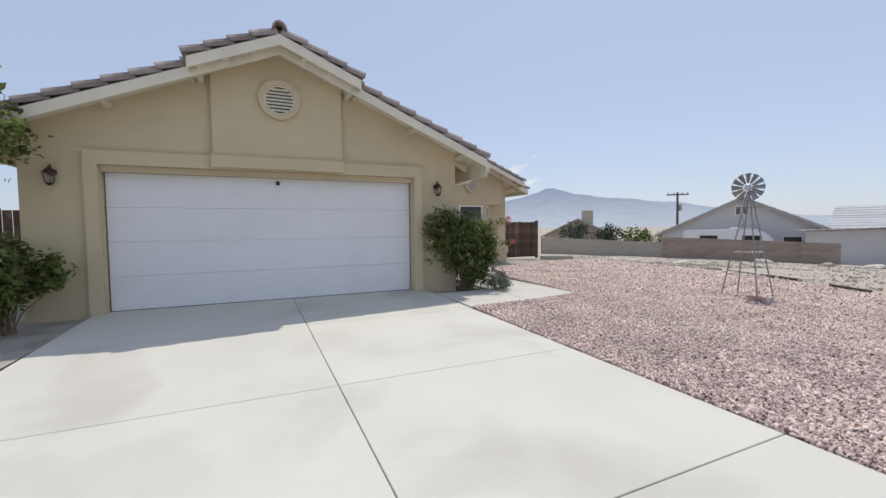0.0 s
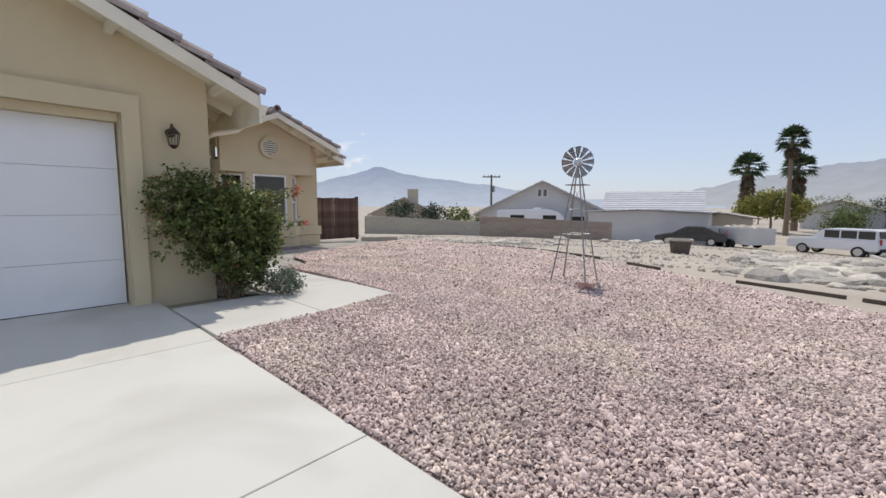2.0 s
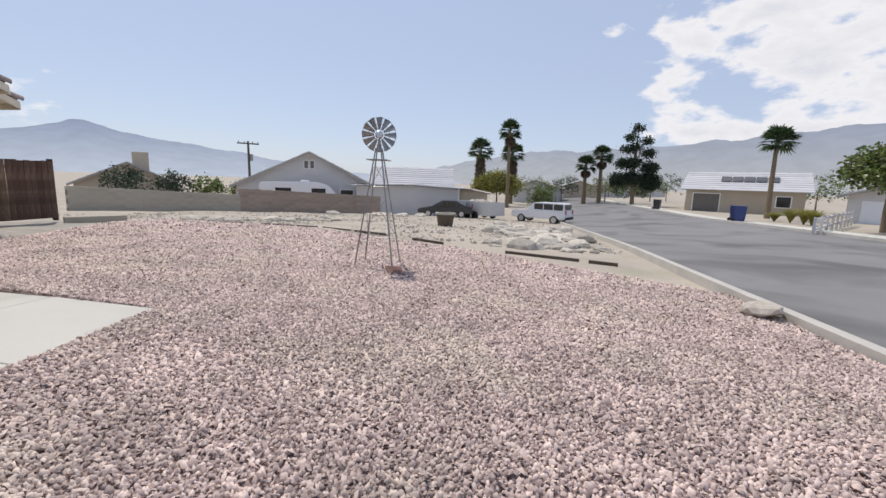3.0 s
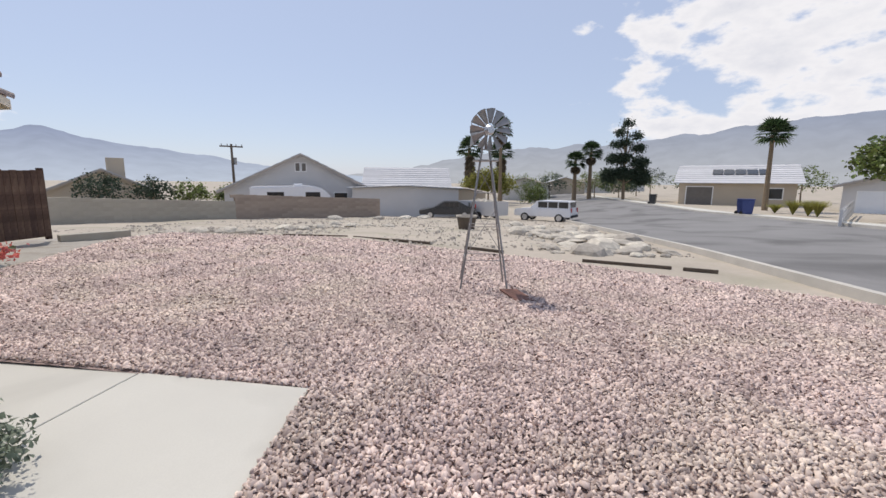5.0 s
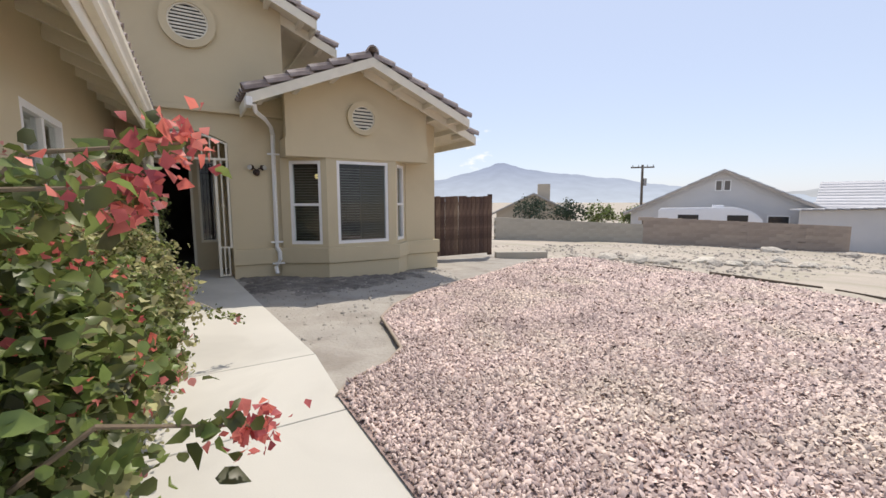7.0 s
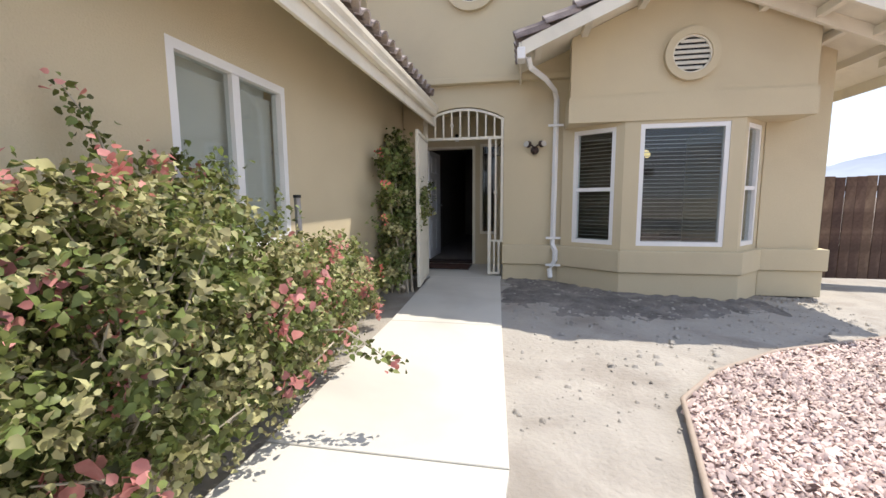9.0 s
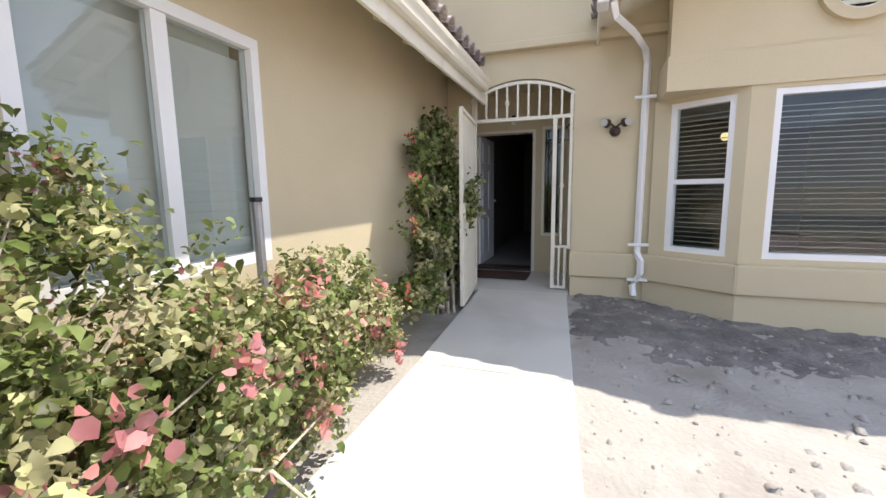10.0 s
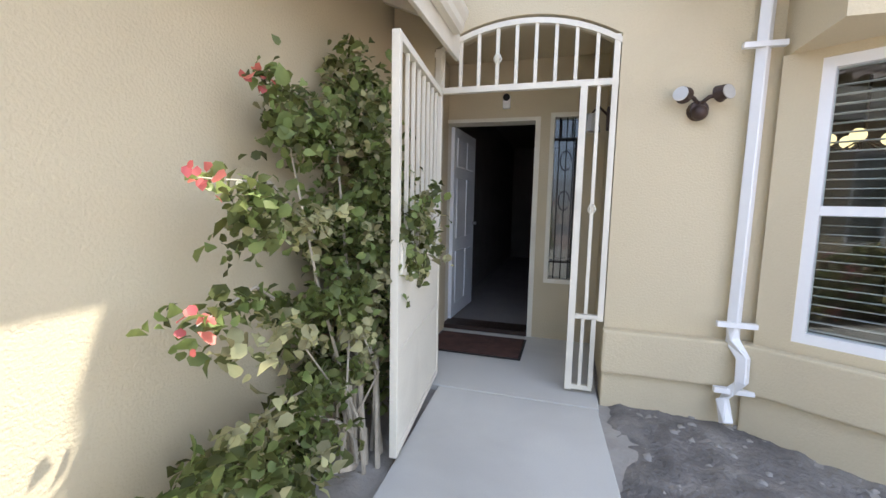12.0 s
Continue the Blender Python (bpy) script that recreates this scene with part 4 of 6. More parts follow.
for z in (0.25, 1.0, 1.75):
    part("hinge", rod(bmesh.new(), (-0.012, 0, z - 0.05), (-0.012, 0, z + 0.05), 0.014, 8), M_CREAM, gate)

# flood light
fl = thing("flood_light", "brown twin-head motion flood light on stucco", "flood light", (5.39, EY, 1.87))
bm = bmesh.new()
bmesh.ops.create_cone(bm, cap_ends=True, segments=18, radius1=0.06, radius2=0.05, depth=0.045, matrix=pose(0, -0.022, 0.0, 90))
part("base", bm, M_BRONZE, fl, smooth=False)
bm = bmesh.new()
bmesh.ops.create_uvsphere(bm, u_segments=14, v_segments=10, radius=0.045, matrix=pose(0, -0.055, -0.02))
part("sensor", bm, M_BRONZE, fl, smooth=True)
for s in (-1, 1):
    part("arm", tube(bmesh.new(), [(0, -0.03, 0.03), (s * 0.04, -0.06, 0.065), (s * 0.085, -0.07, 0.075)], 0.012), M_BRONZE, fl)
    bm = bmesh.new()
    bmesh.ops.create_cone(bm, cap_ends=True, segments=16, radius1=0.05, radius2=0.033, depth=0.06, matrix=pose(s * 0.105, -0.09, 0.085, 80, 0, s * 32))
    hd = part("head", bm, M_BRONZE, fl)
    bm = bmesh.new()
    bmesh.ops.create_cone(bm, cap_ends=True, segments=16, radius1=0.042, radius2=0.042, depth=0.006, matrix=pose(s * 0.105 + s * 0.018, -0.12, 0.079, 80, 0, s * 32))
    part("lens", bm, M_LENS, hd, "pale frosted lens")

# ---------------- bay room ----------------
bay = thing("wall_bay", "tan stucco bay-window wall with stepped base", "wall", kind="structure")
BY, BX0, BX1, BC = 6.2, 5.82, 8.60, 7.21
BA = 3.68
zb = lambda x: BA - SL * abs(x - BC) + 0.1
part("gable_wall", prism(bmesh.new(), [(BX0, 2.46), (BX1, 2.46), (BX1, zb(BX1)), (BC, zb(BC)), (BX0, zb(BX0))], BY, BY + 0.2), M_STUCCO, bay)
part("header_band", prism(bmesh.new(), [(BX0 - 0.02, BY - 0.03), (BX1 + 0.02, BY - 0.03), (BX1 + 0.02, 6.75), (BX0 - 0.02, 6.75)], 2.14, 2.458, axis="z"), M_STUCCO, bay)
corners = [(5.78, 6.68), (6.50, 6.19), (7.88, 6.19), (8.33, 6.68)]


def panel_wall(a, c, hole, name):
    """One side of the bay between two plan corners, with its window opening."""
    d = Vector((c[0] - a[0], c[1] - a[1], 0))
    m = Matrix.Translation((*a, 0)) @ Matrix.Rotation(math.atan2(d.y, d.x), 4, "Z")
    ob = part(name, holed(bmesh.new(), 0, d.length, -0.15, 2.14, 0, 0.16, [hole]), M_STUCCO, bay)
    ob.matrix_basis = m
    for z0, z1, o, nm in ((-0.15, 0.20, 0.05, "base_course"), (0.205, 0.49, 0.085, "base_ledge")):
        q = part(nm, boxed(-0.5 * o, d.length + 0.5 * o, -o, -0.001, z0, z1, bevel=0.012), M_STUCCO, bay)
        q.matrix_basis = m
    return m


m = panel_wall(corners[0], corners[1], (0.17, 0.76, 0.55, 2.09), "bay_left")
window("window_bay_left", 0.59, 1.54, m @ pose(0.17, 0.04, 0.55), "white single-hung bay window with open blinds", slider="h")
m = panel_wall(corners[1], corners[2], (0.19, 1.22, 0.55, 2.10), "bay_front")
window("window_bay_front", 1.03, 1.55, m @ pose(0.19, 0.04, 0.55), "large white-framed bay window with open blinds")
m = panel_wall(corners[2], corners[3], (0.1, 0.57, 0.55, 2.09), "bay_right")
window("window_bay_right", 0.47, 1.54, m @ pose(0.1, 0.04, 0.55), "white single-hung bay window with open blinds", slider="h")
part("right_wall", boxed(8.33, 9.05, 6.66, 6.86, -0.15, 3.1), M_STUCCO, bay)
for z0, z1, o, nm in ((-0.15, 0.20, 0.05, "base_course"), (0.205, 0.49, 0.085, "base_ledge")):
    part(nm, boxed(8.34, 9.05 + o, 6.66 - o, 6.659, z0, z1, bevel=0.012), M_STUCCO, bay)
    part(nm, boxed(9.051, 9.05 + o, 6.662, 12.0, z0, z1, bevel=0.012), M_STUCCO, bay)
part("side_wall", boxed(8.85, 9.05, 6.86, 12.0, -0.15, 2.9), M_STUCCO, bay)
part("room_left", boxed(5.77, 5.9, 6.96, 12.0, -0.1, 2.75), M_STUCCO, bay)
# closed box behind the bay, dark colours standing for an unlit room
part("room_back", boxed(5.9, 8.85, 10.9, 11.0, -0.1, 2.5), M_UNLIT, bay)
tagged(part("floor_room", boxed(5.9, 8.85, 6.9, 10.9, -0.1, 0.05), M_ROOMFLOOR), "room floor behind the bay window, coloured dark as unlit", "floor", kind="structure")
tagged(part("ceiling_room", boxed(5.9, 8.85, 6.76, 10.9, 2.5, 2.56), M_UNLIT), "room ceiling behind the bay window, coloured dark as unlit", "ceiling", kind="structure")
gable_roof("bay_roof", BC, 2.02, BA, SL, 5.6, 8.2, "brown tile roof with cream barge over the bay")
gable_roof("bay_lower_roof", BC, 2.5, BA - 0.04, SL, 6.05, 12.2, "brown tile roof stepped behind the bay gable", eaves=(False, True), sides=(1,))
round_vent("bay_vent", 7.22, 2.90, BY, 0.31, 6)

ch = thing("chandelier", "lit chandelier with frosted globes behind the blinds", "chandelier", (7.2, 8.6, 1.85))
part("rod", rod(bmesh.new(), (0, 0, 0.1), (0, 0, 0.66), 0.012), M_BRONZE, ch)
for k in range(5):
    a = k * math.tau / 5 + 0.3
    part("arm", tube(bmesh.new(), [(0, 0, 0.1), (0.14 * math.cos(a), 0.14 * math.sin(a), 0.0), (0.24 * math.cos(a), 0.24 * math.sin(a), 0.05)], 0.008), M_BRONZE, ch)
    bm = bmesh.new()
    bmesh.ops.create_uvsphere(bm, u_segments=12, v_segments=8, radius=0.06, matrix=pose(0.24 * math.cos(a), 0.24 * math.sin(a), 0.1))
    part("globe", bm, M_BULB, ch, "glowing warm globe", smooth=True)

# downspout of the garage gutter, back under the eave and down the corner
gp = thing("garage_downspout", "cream downspout bending from the garage gutter to the wall", "downspout")
bm = tube(bmesh.new(), [(3.945, 0.12, 2.39), (3.94, 0.12, 2.31), (3.88, 0.12, 2.26), (3.54, 0.12, 2.16), (3.455, 0.12, 2.08), (3.45, 0.12, 1.9), (3.45, 0.12, 0.02)], 0.040, 4)
bmesh.ops.bevel(bm, geom=bm.edges[:], offset=0.006, segments=1, affect="EDGES")
part("pipe", bm, M_CREAM, gp)
for z in (1.85, 0.5):
    part("strap", boxed(3.401, 3.492, 0.06, 0.18, z - 0.012, z + 0.012), M_CREAM, gp)

# downspout
dp = thing("downspout", "white metal downspout strapped to the stucco", "downspout")
def gutter_pipe(pts, name):
    bm = bmesh.new()
    tube(bm, pts, 0.042, 4)
    bmesh.ops.bevel(bm, geom=bm.edges[:], offset=0.006, segments=1, affect="EDGES")
    return part(name, bm, M_VINYL, dp)


gutter_pipe([(5.27, 5.72, 2.86), (5.30, 5.80, 2.76), (5.5, 6.2, 2.72), (5.64, 6.55, 2.66), (5.68, 6.66, 2.55), (5.68, 6.675, 2.3), (5.67, 6.68, 0.60), (5.665, 6.66, 0.50), (5.70, 6.58, 0.42), (5.70, 6.57, 0.28), (5.66, 6.61, 0.2), (5.63, 6.62, 0.14), (5.64, 6.56, 0.02)], "pipe")
for z in (2.2, 0.6, 0.21):
    part("strap", boxed(5.57, 5.78, 6.63 if z > 0.3 else 6.58, 6.665 if z > 0.3 else 6.62, z - 0.015, z + 0.015), M_VINYL, dp)
gt = part("gutter_end", boxed(5.14, 5.24, 5.58, 5.8, 2.80, 2.94, bevel=0.02), M_VINYL, dp)

# ---------------- side fence ----------------
fence = thing("side_fence", "weathered dark brown board fence beside the house", "fence")
rng = random.Random(3)
for k in range(19):
    x = 9.08 + k * 0.142
    h = 1.60 + rng.uniform(-0.015, 0.02)
    ob = part("board", boxed(-0.068, 0.068, -0.011, 0.011, 0, h, bevel=0.004), M_WOOD, fence)
    ob.matrix_basis = pose(x, 8.0 + rng.uniform(-0.004, 0.004), -0.12, 0, rng.uniform(-0.4, 0.4), 0)
for x in (9.2, 11.72):
    part("post", boxed(x - 0.05, x + 0.05, 8.045, 8.145, -0.2, 1.55, bevel=0.006), M_WOOD, fence)
for z in (0.25, 1.25):
    part("rail", boxed(9.1, 11.72, 8.013, 8.043, z, z + 0.09), M_WOOD, fence)


# ---------------- plants ----------------
def leaves(name, centres, normals, size, mat, parent, seed, droop=0.25, wide=0.42):
    """Folded pointed leaves, one at each centre."""
    rng = np.random.default_rng(seed)
    C, N = np.asarray(centres, float), np.asarray(normals, float)
    n = len(C)
    N = N / (np.linalg.norm(N, axis=1, keepdims=True) + 1e-9)
    A = rng.normal(size=(n, 3))
    A -= (A * N).sum(1, keepdims=True) * N
    A /= np.linalg.norm(A, axis=1, keepdims=True) + 1e-9
    B = np.cross(N, A)
    L = size * rng.lognormal(0, 0.25, n)[:, None]
    w = B * L * wide
    if size < 0.03:
        # small ones: two halves folded along the midrib
        V = np.stack([C - A * L * 0.5, C - w - A * L * 0.12 + N * L * 0.14, C - N * L * 0.02, C + w - A * L * 0.12 + N * L * 0.14, C + A * L * 0.6 - N * L * droop], 1).reshape(-1, 3)
        F = (np.array([(0, 2, 4, 1), (0, 3, 4, 2)])[None] + (np.arange(n) * 5)[:, None, None]).reshape(-1, 4)
        return soup(name, V, F, mat, parent)
    V = np.stack([C - A * L * 0.5,
                  C - w * 0.8 - A * L * 0.28 + N * L * 0.12, C - A * L * 0.2, C + w * 0.8 - A * L * 0.28 + N * L * 0.12,
                  C - w * 0.85 + A * L * 0.12 + N * L * 0.10, C + A * L * 0.16 - N * L * 0.03, C + w * 0.85 + A * L * 0.12 + N * L * 0.10,
                  C + A * L * 0.62 - N * L * droop], 1).reshape(-1, 3)
    f = np.array([(0, 3, 2, 1), (1, 2, 5, 4), (2, 3, 6, 5), (4, 5, 6, 7)])
    F = (f[None] + (np.arange(n) * 8)[:, None, None]).reshape(-1, 4)
    return soup(name, V, F, mat, parent)


def shrub(name, label, base, blobs, count, size, mat, seed, flowers=0, pale=0.0, stems=12, stem_mat=None, flower_size=0.04, bract=None, runners=(), tips=40, bloom_from=-99, ground=0.03, lo=(-99, -99), hi=(99, 99)):
    """A loose shrub: stems fan out from the base to many leafy sprays inside rough masses, with stray sprigs standing out."""
    rng = np.random.default_rng(seed)
    top = thing(name, label, "shrub", base)
    base = np.asarray(base, float)
    w = np.array([b[3] * b[4] * b[5] for b in blobs]) ** 0.7
    sprays = []
    n_sprays = max(40, count // 26)
    for _ in range(n_sprays):
        b = blobs[rng.choice(len(blobs), p=w / w.sum())]
        d = rng.normal(size=3)
        d /= np.linalg.norm(d)
        r = rng.uniform(0.25, 1.0) ** 0.45
        if rng.random() < 0.08:
            r *= 1.18
        sprays.append((np.array(b[:3]) + d * r * np.array(b[3:]), d))
    pts, nor, pal, pn = [], [], [], []
    per = count // n_sprays
    for p, d in sprays:
        if p[2] < ground:
            continue
        dirn = d + rng.normal(0, 0.6, 3) + np.array([0, 0, 0.3])
        dirn /= np.linalg.norm(dirn)
        ln = rng.uniform(0.10, 0.26) * (size / 0.05) ** 0.5
        u = rng.uniform(-0.5, 0.6, per)[:, None]
        q = p + dirn * ln * u + rng.normal(0, 0.035 * (size / 0.05) ** 0.5, (per, 3))
        nn = rng.normal(0, 0.8, (per, 3)) + np.array([0, 0, 0.6]) + d * 0.5
        keep = (q[:, 2] > ground) & (q[:, 0] > lo[0]) & (q[:, 0] < hi[0]) & (q[:, 1] > lo[1]) & (q[:, 1] < hi[1])
        (pal if rng.random() < pale else pts).extend(q[keep])
        (pn if len(pn) < len(pal) else nor).extend(nn[keep])
    loc = lambda a: np.asarray(a) - base
    leaves("foliage", loc(pts), nor, size, mat, top, seed)["kind"] = "stuff"
    # share of sprays coloured pale, as dry or sunlit leaves
    if len(pal):
        ob = leaves("dry_foliage", loc(pal), pn, size, M_DRYSUNLEAF, top, seed + 1)
        ob["kind"], ob["label"] = "stuff", "pale dry leaves, also carrying the sunlit leaf tone"
    for a, b in runners:
        a, b = np.array(a, float), np.array(b, float)
        mid = (a + b) / 2 + np.array([0, 0, 0.10])
        part("runner", tube(bmesh.new(), [a - base, mid - base, b - base], [0.006, 0.005, 0.002], 5), stem_mat or M_STEM, top)
        u = rng.uniform(0.05, 1, 90)[:, None]
        q = (1 - u) ** 2 * a + 2 * u * (1 - u) * mid + u * u * b + rng.normal(0, 0.028, (90, 3))
        leaves("runner_leaf", loc(q), rng.normal(0, 0.7, (90, 3)) + np.array([0, 0, 0.6]), size, mat, top, seed + 5)["kind"] = "stuff"
        q = b + rng.normal(0, 0.026, (tips, 3))
        leaves("runner_blossom", loc(q), rng.normal(0, 1, (tips, 3)), flower_size, bract or M_FLOWER, top, seed + 6, droop=0.05, wide=0.5)["kind"] = "stuff"
    outer = sorted(sprays, key=lambda s: -rng.random())[:stems]
    for p, d in outer:
        a = np.array([rng.normal(0, 0.07), rng.normal(0, 0.07), -0.03])
        b = p - base
        if b[2] < 0.1:
            continue
        mid = a * 0.45 + b * 0.55 + np.array([*rng.normal(0, 0.06, 2), 0.08])
        q = a * 0.8 + b * 0.2 + np.array([0, 0, 0.12])
        r0 = rng.uniform(0.008, 0.016)
        part("stem", tube(bmesh.new(), [a, q, mid, b], [r0, r0 * 0.8, r0 * 0.55, 0.003], 5), stem_mat or M_STEM, top)
    if flowers:
        fp, fn = [], []
        for k in range(flowers):
            p, d = sprays[rng.integers(len(sprays))]
            p = p + d * rng.uniform(0.02, 0.10)
            if p[2] < ground + 0.1 or p[1] < bloom_from:
                continue
            q = p + rng.normal(0, 0.042, (26, 3))
            ok = (q[:, 0] > lo[0]) & (q[:, 0] < hi[0])
            fp.extend(q[ok])
            fn.extend((rng.normal(0, 0.8, (26, 3)) + d)[ok])
        ob = leaves("blossom", loc(fp), fn, flower_size, bract or M_FLOWER, top, seed + 2, droop=0.05, wide=0.5)
        ob["kind"], ob["label"] = "stuff", "coral red papery blossoms"
    return top


RUN = [((3.95, -0.6, 0.80), (4.40, -0.76, 0.95)), ((3.9, -0.5, 1.2), (4.32, -0.74, 1.43)), ((3.9, -0.6, 1.15), (4.25, -0.80, 1.36)), ((3.85, -0.2, 1.2), (4.2, -0.1, 1.35))]
shrub("bougainvillea_bush", "dark green bougainvillea with red blossoms at garage corner", (3.55, -0.35, -0.03),
      [(3.3, -0.50, 0.95, 0.62, 0.30, 0.62), (3.70, -0.42, 0.80, 0.46, 0.40, 0.62), (3.75, 0.15, 0.75, 0.42, 0.5, 0.58), (3.02, -0.48, 1.25, 0.45, 0.22, 0.36), (3.68, -0.4, 0.35, 0.3, 0.3, 0.3), (3.92, -0.4, 0.85, 0.28, 0.35, 0.42)],
      30000, 0.034, M_DARKLEAF, 11, flowers=120, bloom_from=-0.55, pale=0.10, stems=22, runners=RUN, tips=70, flower_size=0.020, lo=(2.4, -1.4), hi=(4.3, 1.2))
shrub("bougainvillea_hedge", "sprawling sunlit bougainvillea with coral blossoms along the wall", (3.8, 1.6, -0.03),
      [(3.8, 0.9, 0.6, 0.42, 0.55, 0.55), (3.85, 1.6, 0.65, 0.46, 0.6, 0.6), (3.82, 2.3, 0.58, 0.40, 0.55, 0.55), (3.78, 2.9, 0.45, 0.33, 0.5, 0.42), (3.72, 3.45, 0.5, 0.27, 0.45, 0.42), (3.68, 4.05, 0.32, 0.2, 0.3, 0.28), (3.7, 1.5, 1.0, 0.25, 0.6, 0.25), (3.6, 2.2, 1.2, 0.12, 0.35, 0.25)],
      42000, 0.031, M_LEAF, 21, flowers=75, pale=0.42, stems=110, stem_mat=M_PALESTEM, bract=M_PINK, flower_size=0.036, lo=(3.42, -0.2), hi=(4.5, 4.4),
      runners=[((3.6, 1.9, 1.1), (3.5, 1.75, 1.62)), ((4.1, 2.3, 0.5), (4.62, 2.35, 0.34))], tips=6)
shrub("climbing_bougainvillea", "tall climbing bougainvillea beside the open gate", (3.68, 5.65, -0.03),
      [(3.62, 5.75, 0.75, 0.2, 0.42, 0.62), (3.62, 5.8, 1.35, 0.2, 0.38, 0.5), (3.58, 5.85, 1.8, 0.15, 0.25, 0.28), (3.72, 4.95, 0.40, 0.2, 0.42, 0.18), (3.78, 4.98, 1.2, 0.12, 0.32, 0.07), (3.62, 5.25, 1.6, 0.12, 0.22, 0.10), (3.8, 5.9, 1.15, 0.2, 0.3, 0.3), (3.78, 4.75, 0.85, 0.08, 0.12, 0.09), (3.76, 5.2, 0.85, 0.1, 0.25, 0.07)],
      8600, 0.043, M_LEAF, 31, flowers=0, pale=0.30, stems=26, tips=9, flower_size=0.03, runners=[((3.62, 5.4, 1.15), (3.78, 4.66, 1.34)), ((3.66, 5.2, 0.85), (3.8, 4.62, 0.97)), ((3.62, 5.6, 1.5), (3.6, 5.1, 1.72)), ((3.66, 5.3, 0.5), (3.78, 4.5, 0.42))], stem_mat=M_PALESTEM, lo=(3.42, 4.4), hi=(4.1, 6.5))
for pts, r in (([(3.7, 5.6, -0.05), (3.75, 5.45, 0.05), (3.72, 5.3, 0.12), (3.62, 5.1, 0.3)], 0.022), ([(3.65, 5.7, -0.05), (3.66, 5.68, 0.3), (3.6, 5.7, 0.8)], 0.02)):
    trunk = part("stem", tube(bmesh.new(), [(a - 3.68, b - 5.65, c + 0.03) for a, b, c in pts], [r, r, r * 0.8, r * 0.5][:len(pts)], 7), M_PALESTEM, bpy.data.objects["climbing_bougainvillea"])
shrub("side_shrub", "green shrub in the shade beside the garage", (-3.3, -0.8, -0.05),
      [(-3.3, -0.75, 0.75, 0.42, 0.3, 0.35), (-3.6, -1.0, 0.5, 0.5, 0.4, 0.4), (-3.0, -0.55, 0.7, 0.2, 0.2, 0.2)], 5000, 0.06, M_LEAF, 41, pale=0.04, stems=12, lo=(-9, -9), hi=(-2.7, -0.2))


def spear_tuft(at, n, h, mat, name="agave_tuft", label="grey-green spiky tuft under the bush", spread=0.35):
    t = thing(name, label, "plant", at)
    rng = np.random.default_rng(int(abs(at[0] * 100)))
    V, F = [], []
    for k in range(n):
        a, s = rng.uniform(0, math.tau), rng.uniform(0.2, 1.0)
        d = np.array([math.cos(a), math.sin(a), 0])
        side = np.array([-d[1], d[0], 0]) * 0.008
        tip = d * spread * s + np.array([0, 0, h * rng.uniform(0.6, 1.0)])
        mid = d * spread * s * 0.35 + np.array([0, 0, h * 0.55])
        i = len(V)
        V += [d * 0.02 - side, d * 0.02 + side, mid + side, mid - side, tip + side * 0.2, tip - side * 0.2]
        F += [(i, i + 1, i + 2, i + 3), (i + 3, i + 2, i + 4, i + 5)]
    soup("blades", V, F, mat, t)["kind"] = "stuff"
    return t


M_SAGE = material("sage_leaf", (0.20, 0.235, 0.17), 0.7, var=0.2, bump=0.0, island=0.4, translucent=0.2)
shrub("sage_shrub", "small grey-green sage at the foot of the bush", (4.0, -0.85, -0.03), [(4.0, -0.85, 0.16, 0.28, 0.22, 0.2), (4.1, -0.6, 0.12, 0.22, 0.25, 0.16)], 2600, 0.028, M_SAGE, 45, stems=10, lo=(3, -2), hi=(4.4, 0.5))


stake = thing("garden_stake", "grey metal pipe stake among the bougainvillea", "stake", (3.72, 3.03, -0.06))
part("pipe", rod(bmesh.new(), (0.02, 0, 0), (0, 0, 1.25), 0.022, 10), M_STEEL, stake)
part("cap", rod(bmesh.new(), (0, 0, 1.25), (0, 0, 1.27), 0.027, 10), M_BLACK, stake)


# ---------------- trees ----------------
def tree(name, label, at, height, blobs, count, size, mat, seed, trunk_r=0.12, lean=0.0):
    t = thing(name, label, "tree", at)
    rng = np.random.default_rng(seed)
    pts, nor = [], []
    part("trunk", tube(bmesh.new(), [(0, 0, -0.3), (0.02 * height, 0.01, height * 0.25), (lean, 0.02 * height, height * 0.55), (lean * 1.5, 0, height * 0.9)], [trunk_r, trunk_r * 0.8, trunk_r * 0.5, trunk_r * 0.12], 8), M_STEM, t)
    for cx, cy, cz, rx, ry, rz in blobs:
        z0 = min(height * 0.5, cz * 0.7)
        part("limb", tube(bmesh.new(), [(lean * 0.8, 0, z0), ((cx + lean) * 0.55, cy * 0.5, (z0 + cz) * 0.52), (cx, cy, cz)], [trunk_r * 0.4, trunk_r * 0.25, trunk_r * 0.06], 5), M_STEM, t)
    w = np.array([b[3] * b[4] * b[5] for b in blobs])
    for _ in range(count // 16):
        b = blobs[rng.choice(len(blobs), p=w / w.sum())]
        d = rng.normal(size=3)
        d /= np.linalg.norm(d)
        p = np.array(b[:3]) + d * rng.uniform(0.3, 1.08) ** 0.5 * np.array(b[3:])
        pts.extend(p + rng.normal(0, size * 1.3, (16, 3)))
        nor.extend(rng.normal(0, 0.7, (16, 3)) + np.array([0, 0, 0.7]))
    leaves("crown", pts, nor, size, mat, t, seed)["kind"] = "stuff"
    return t


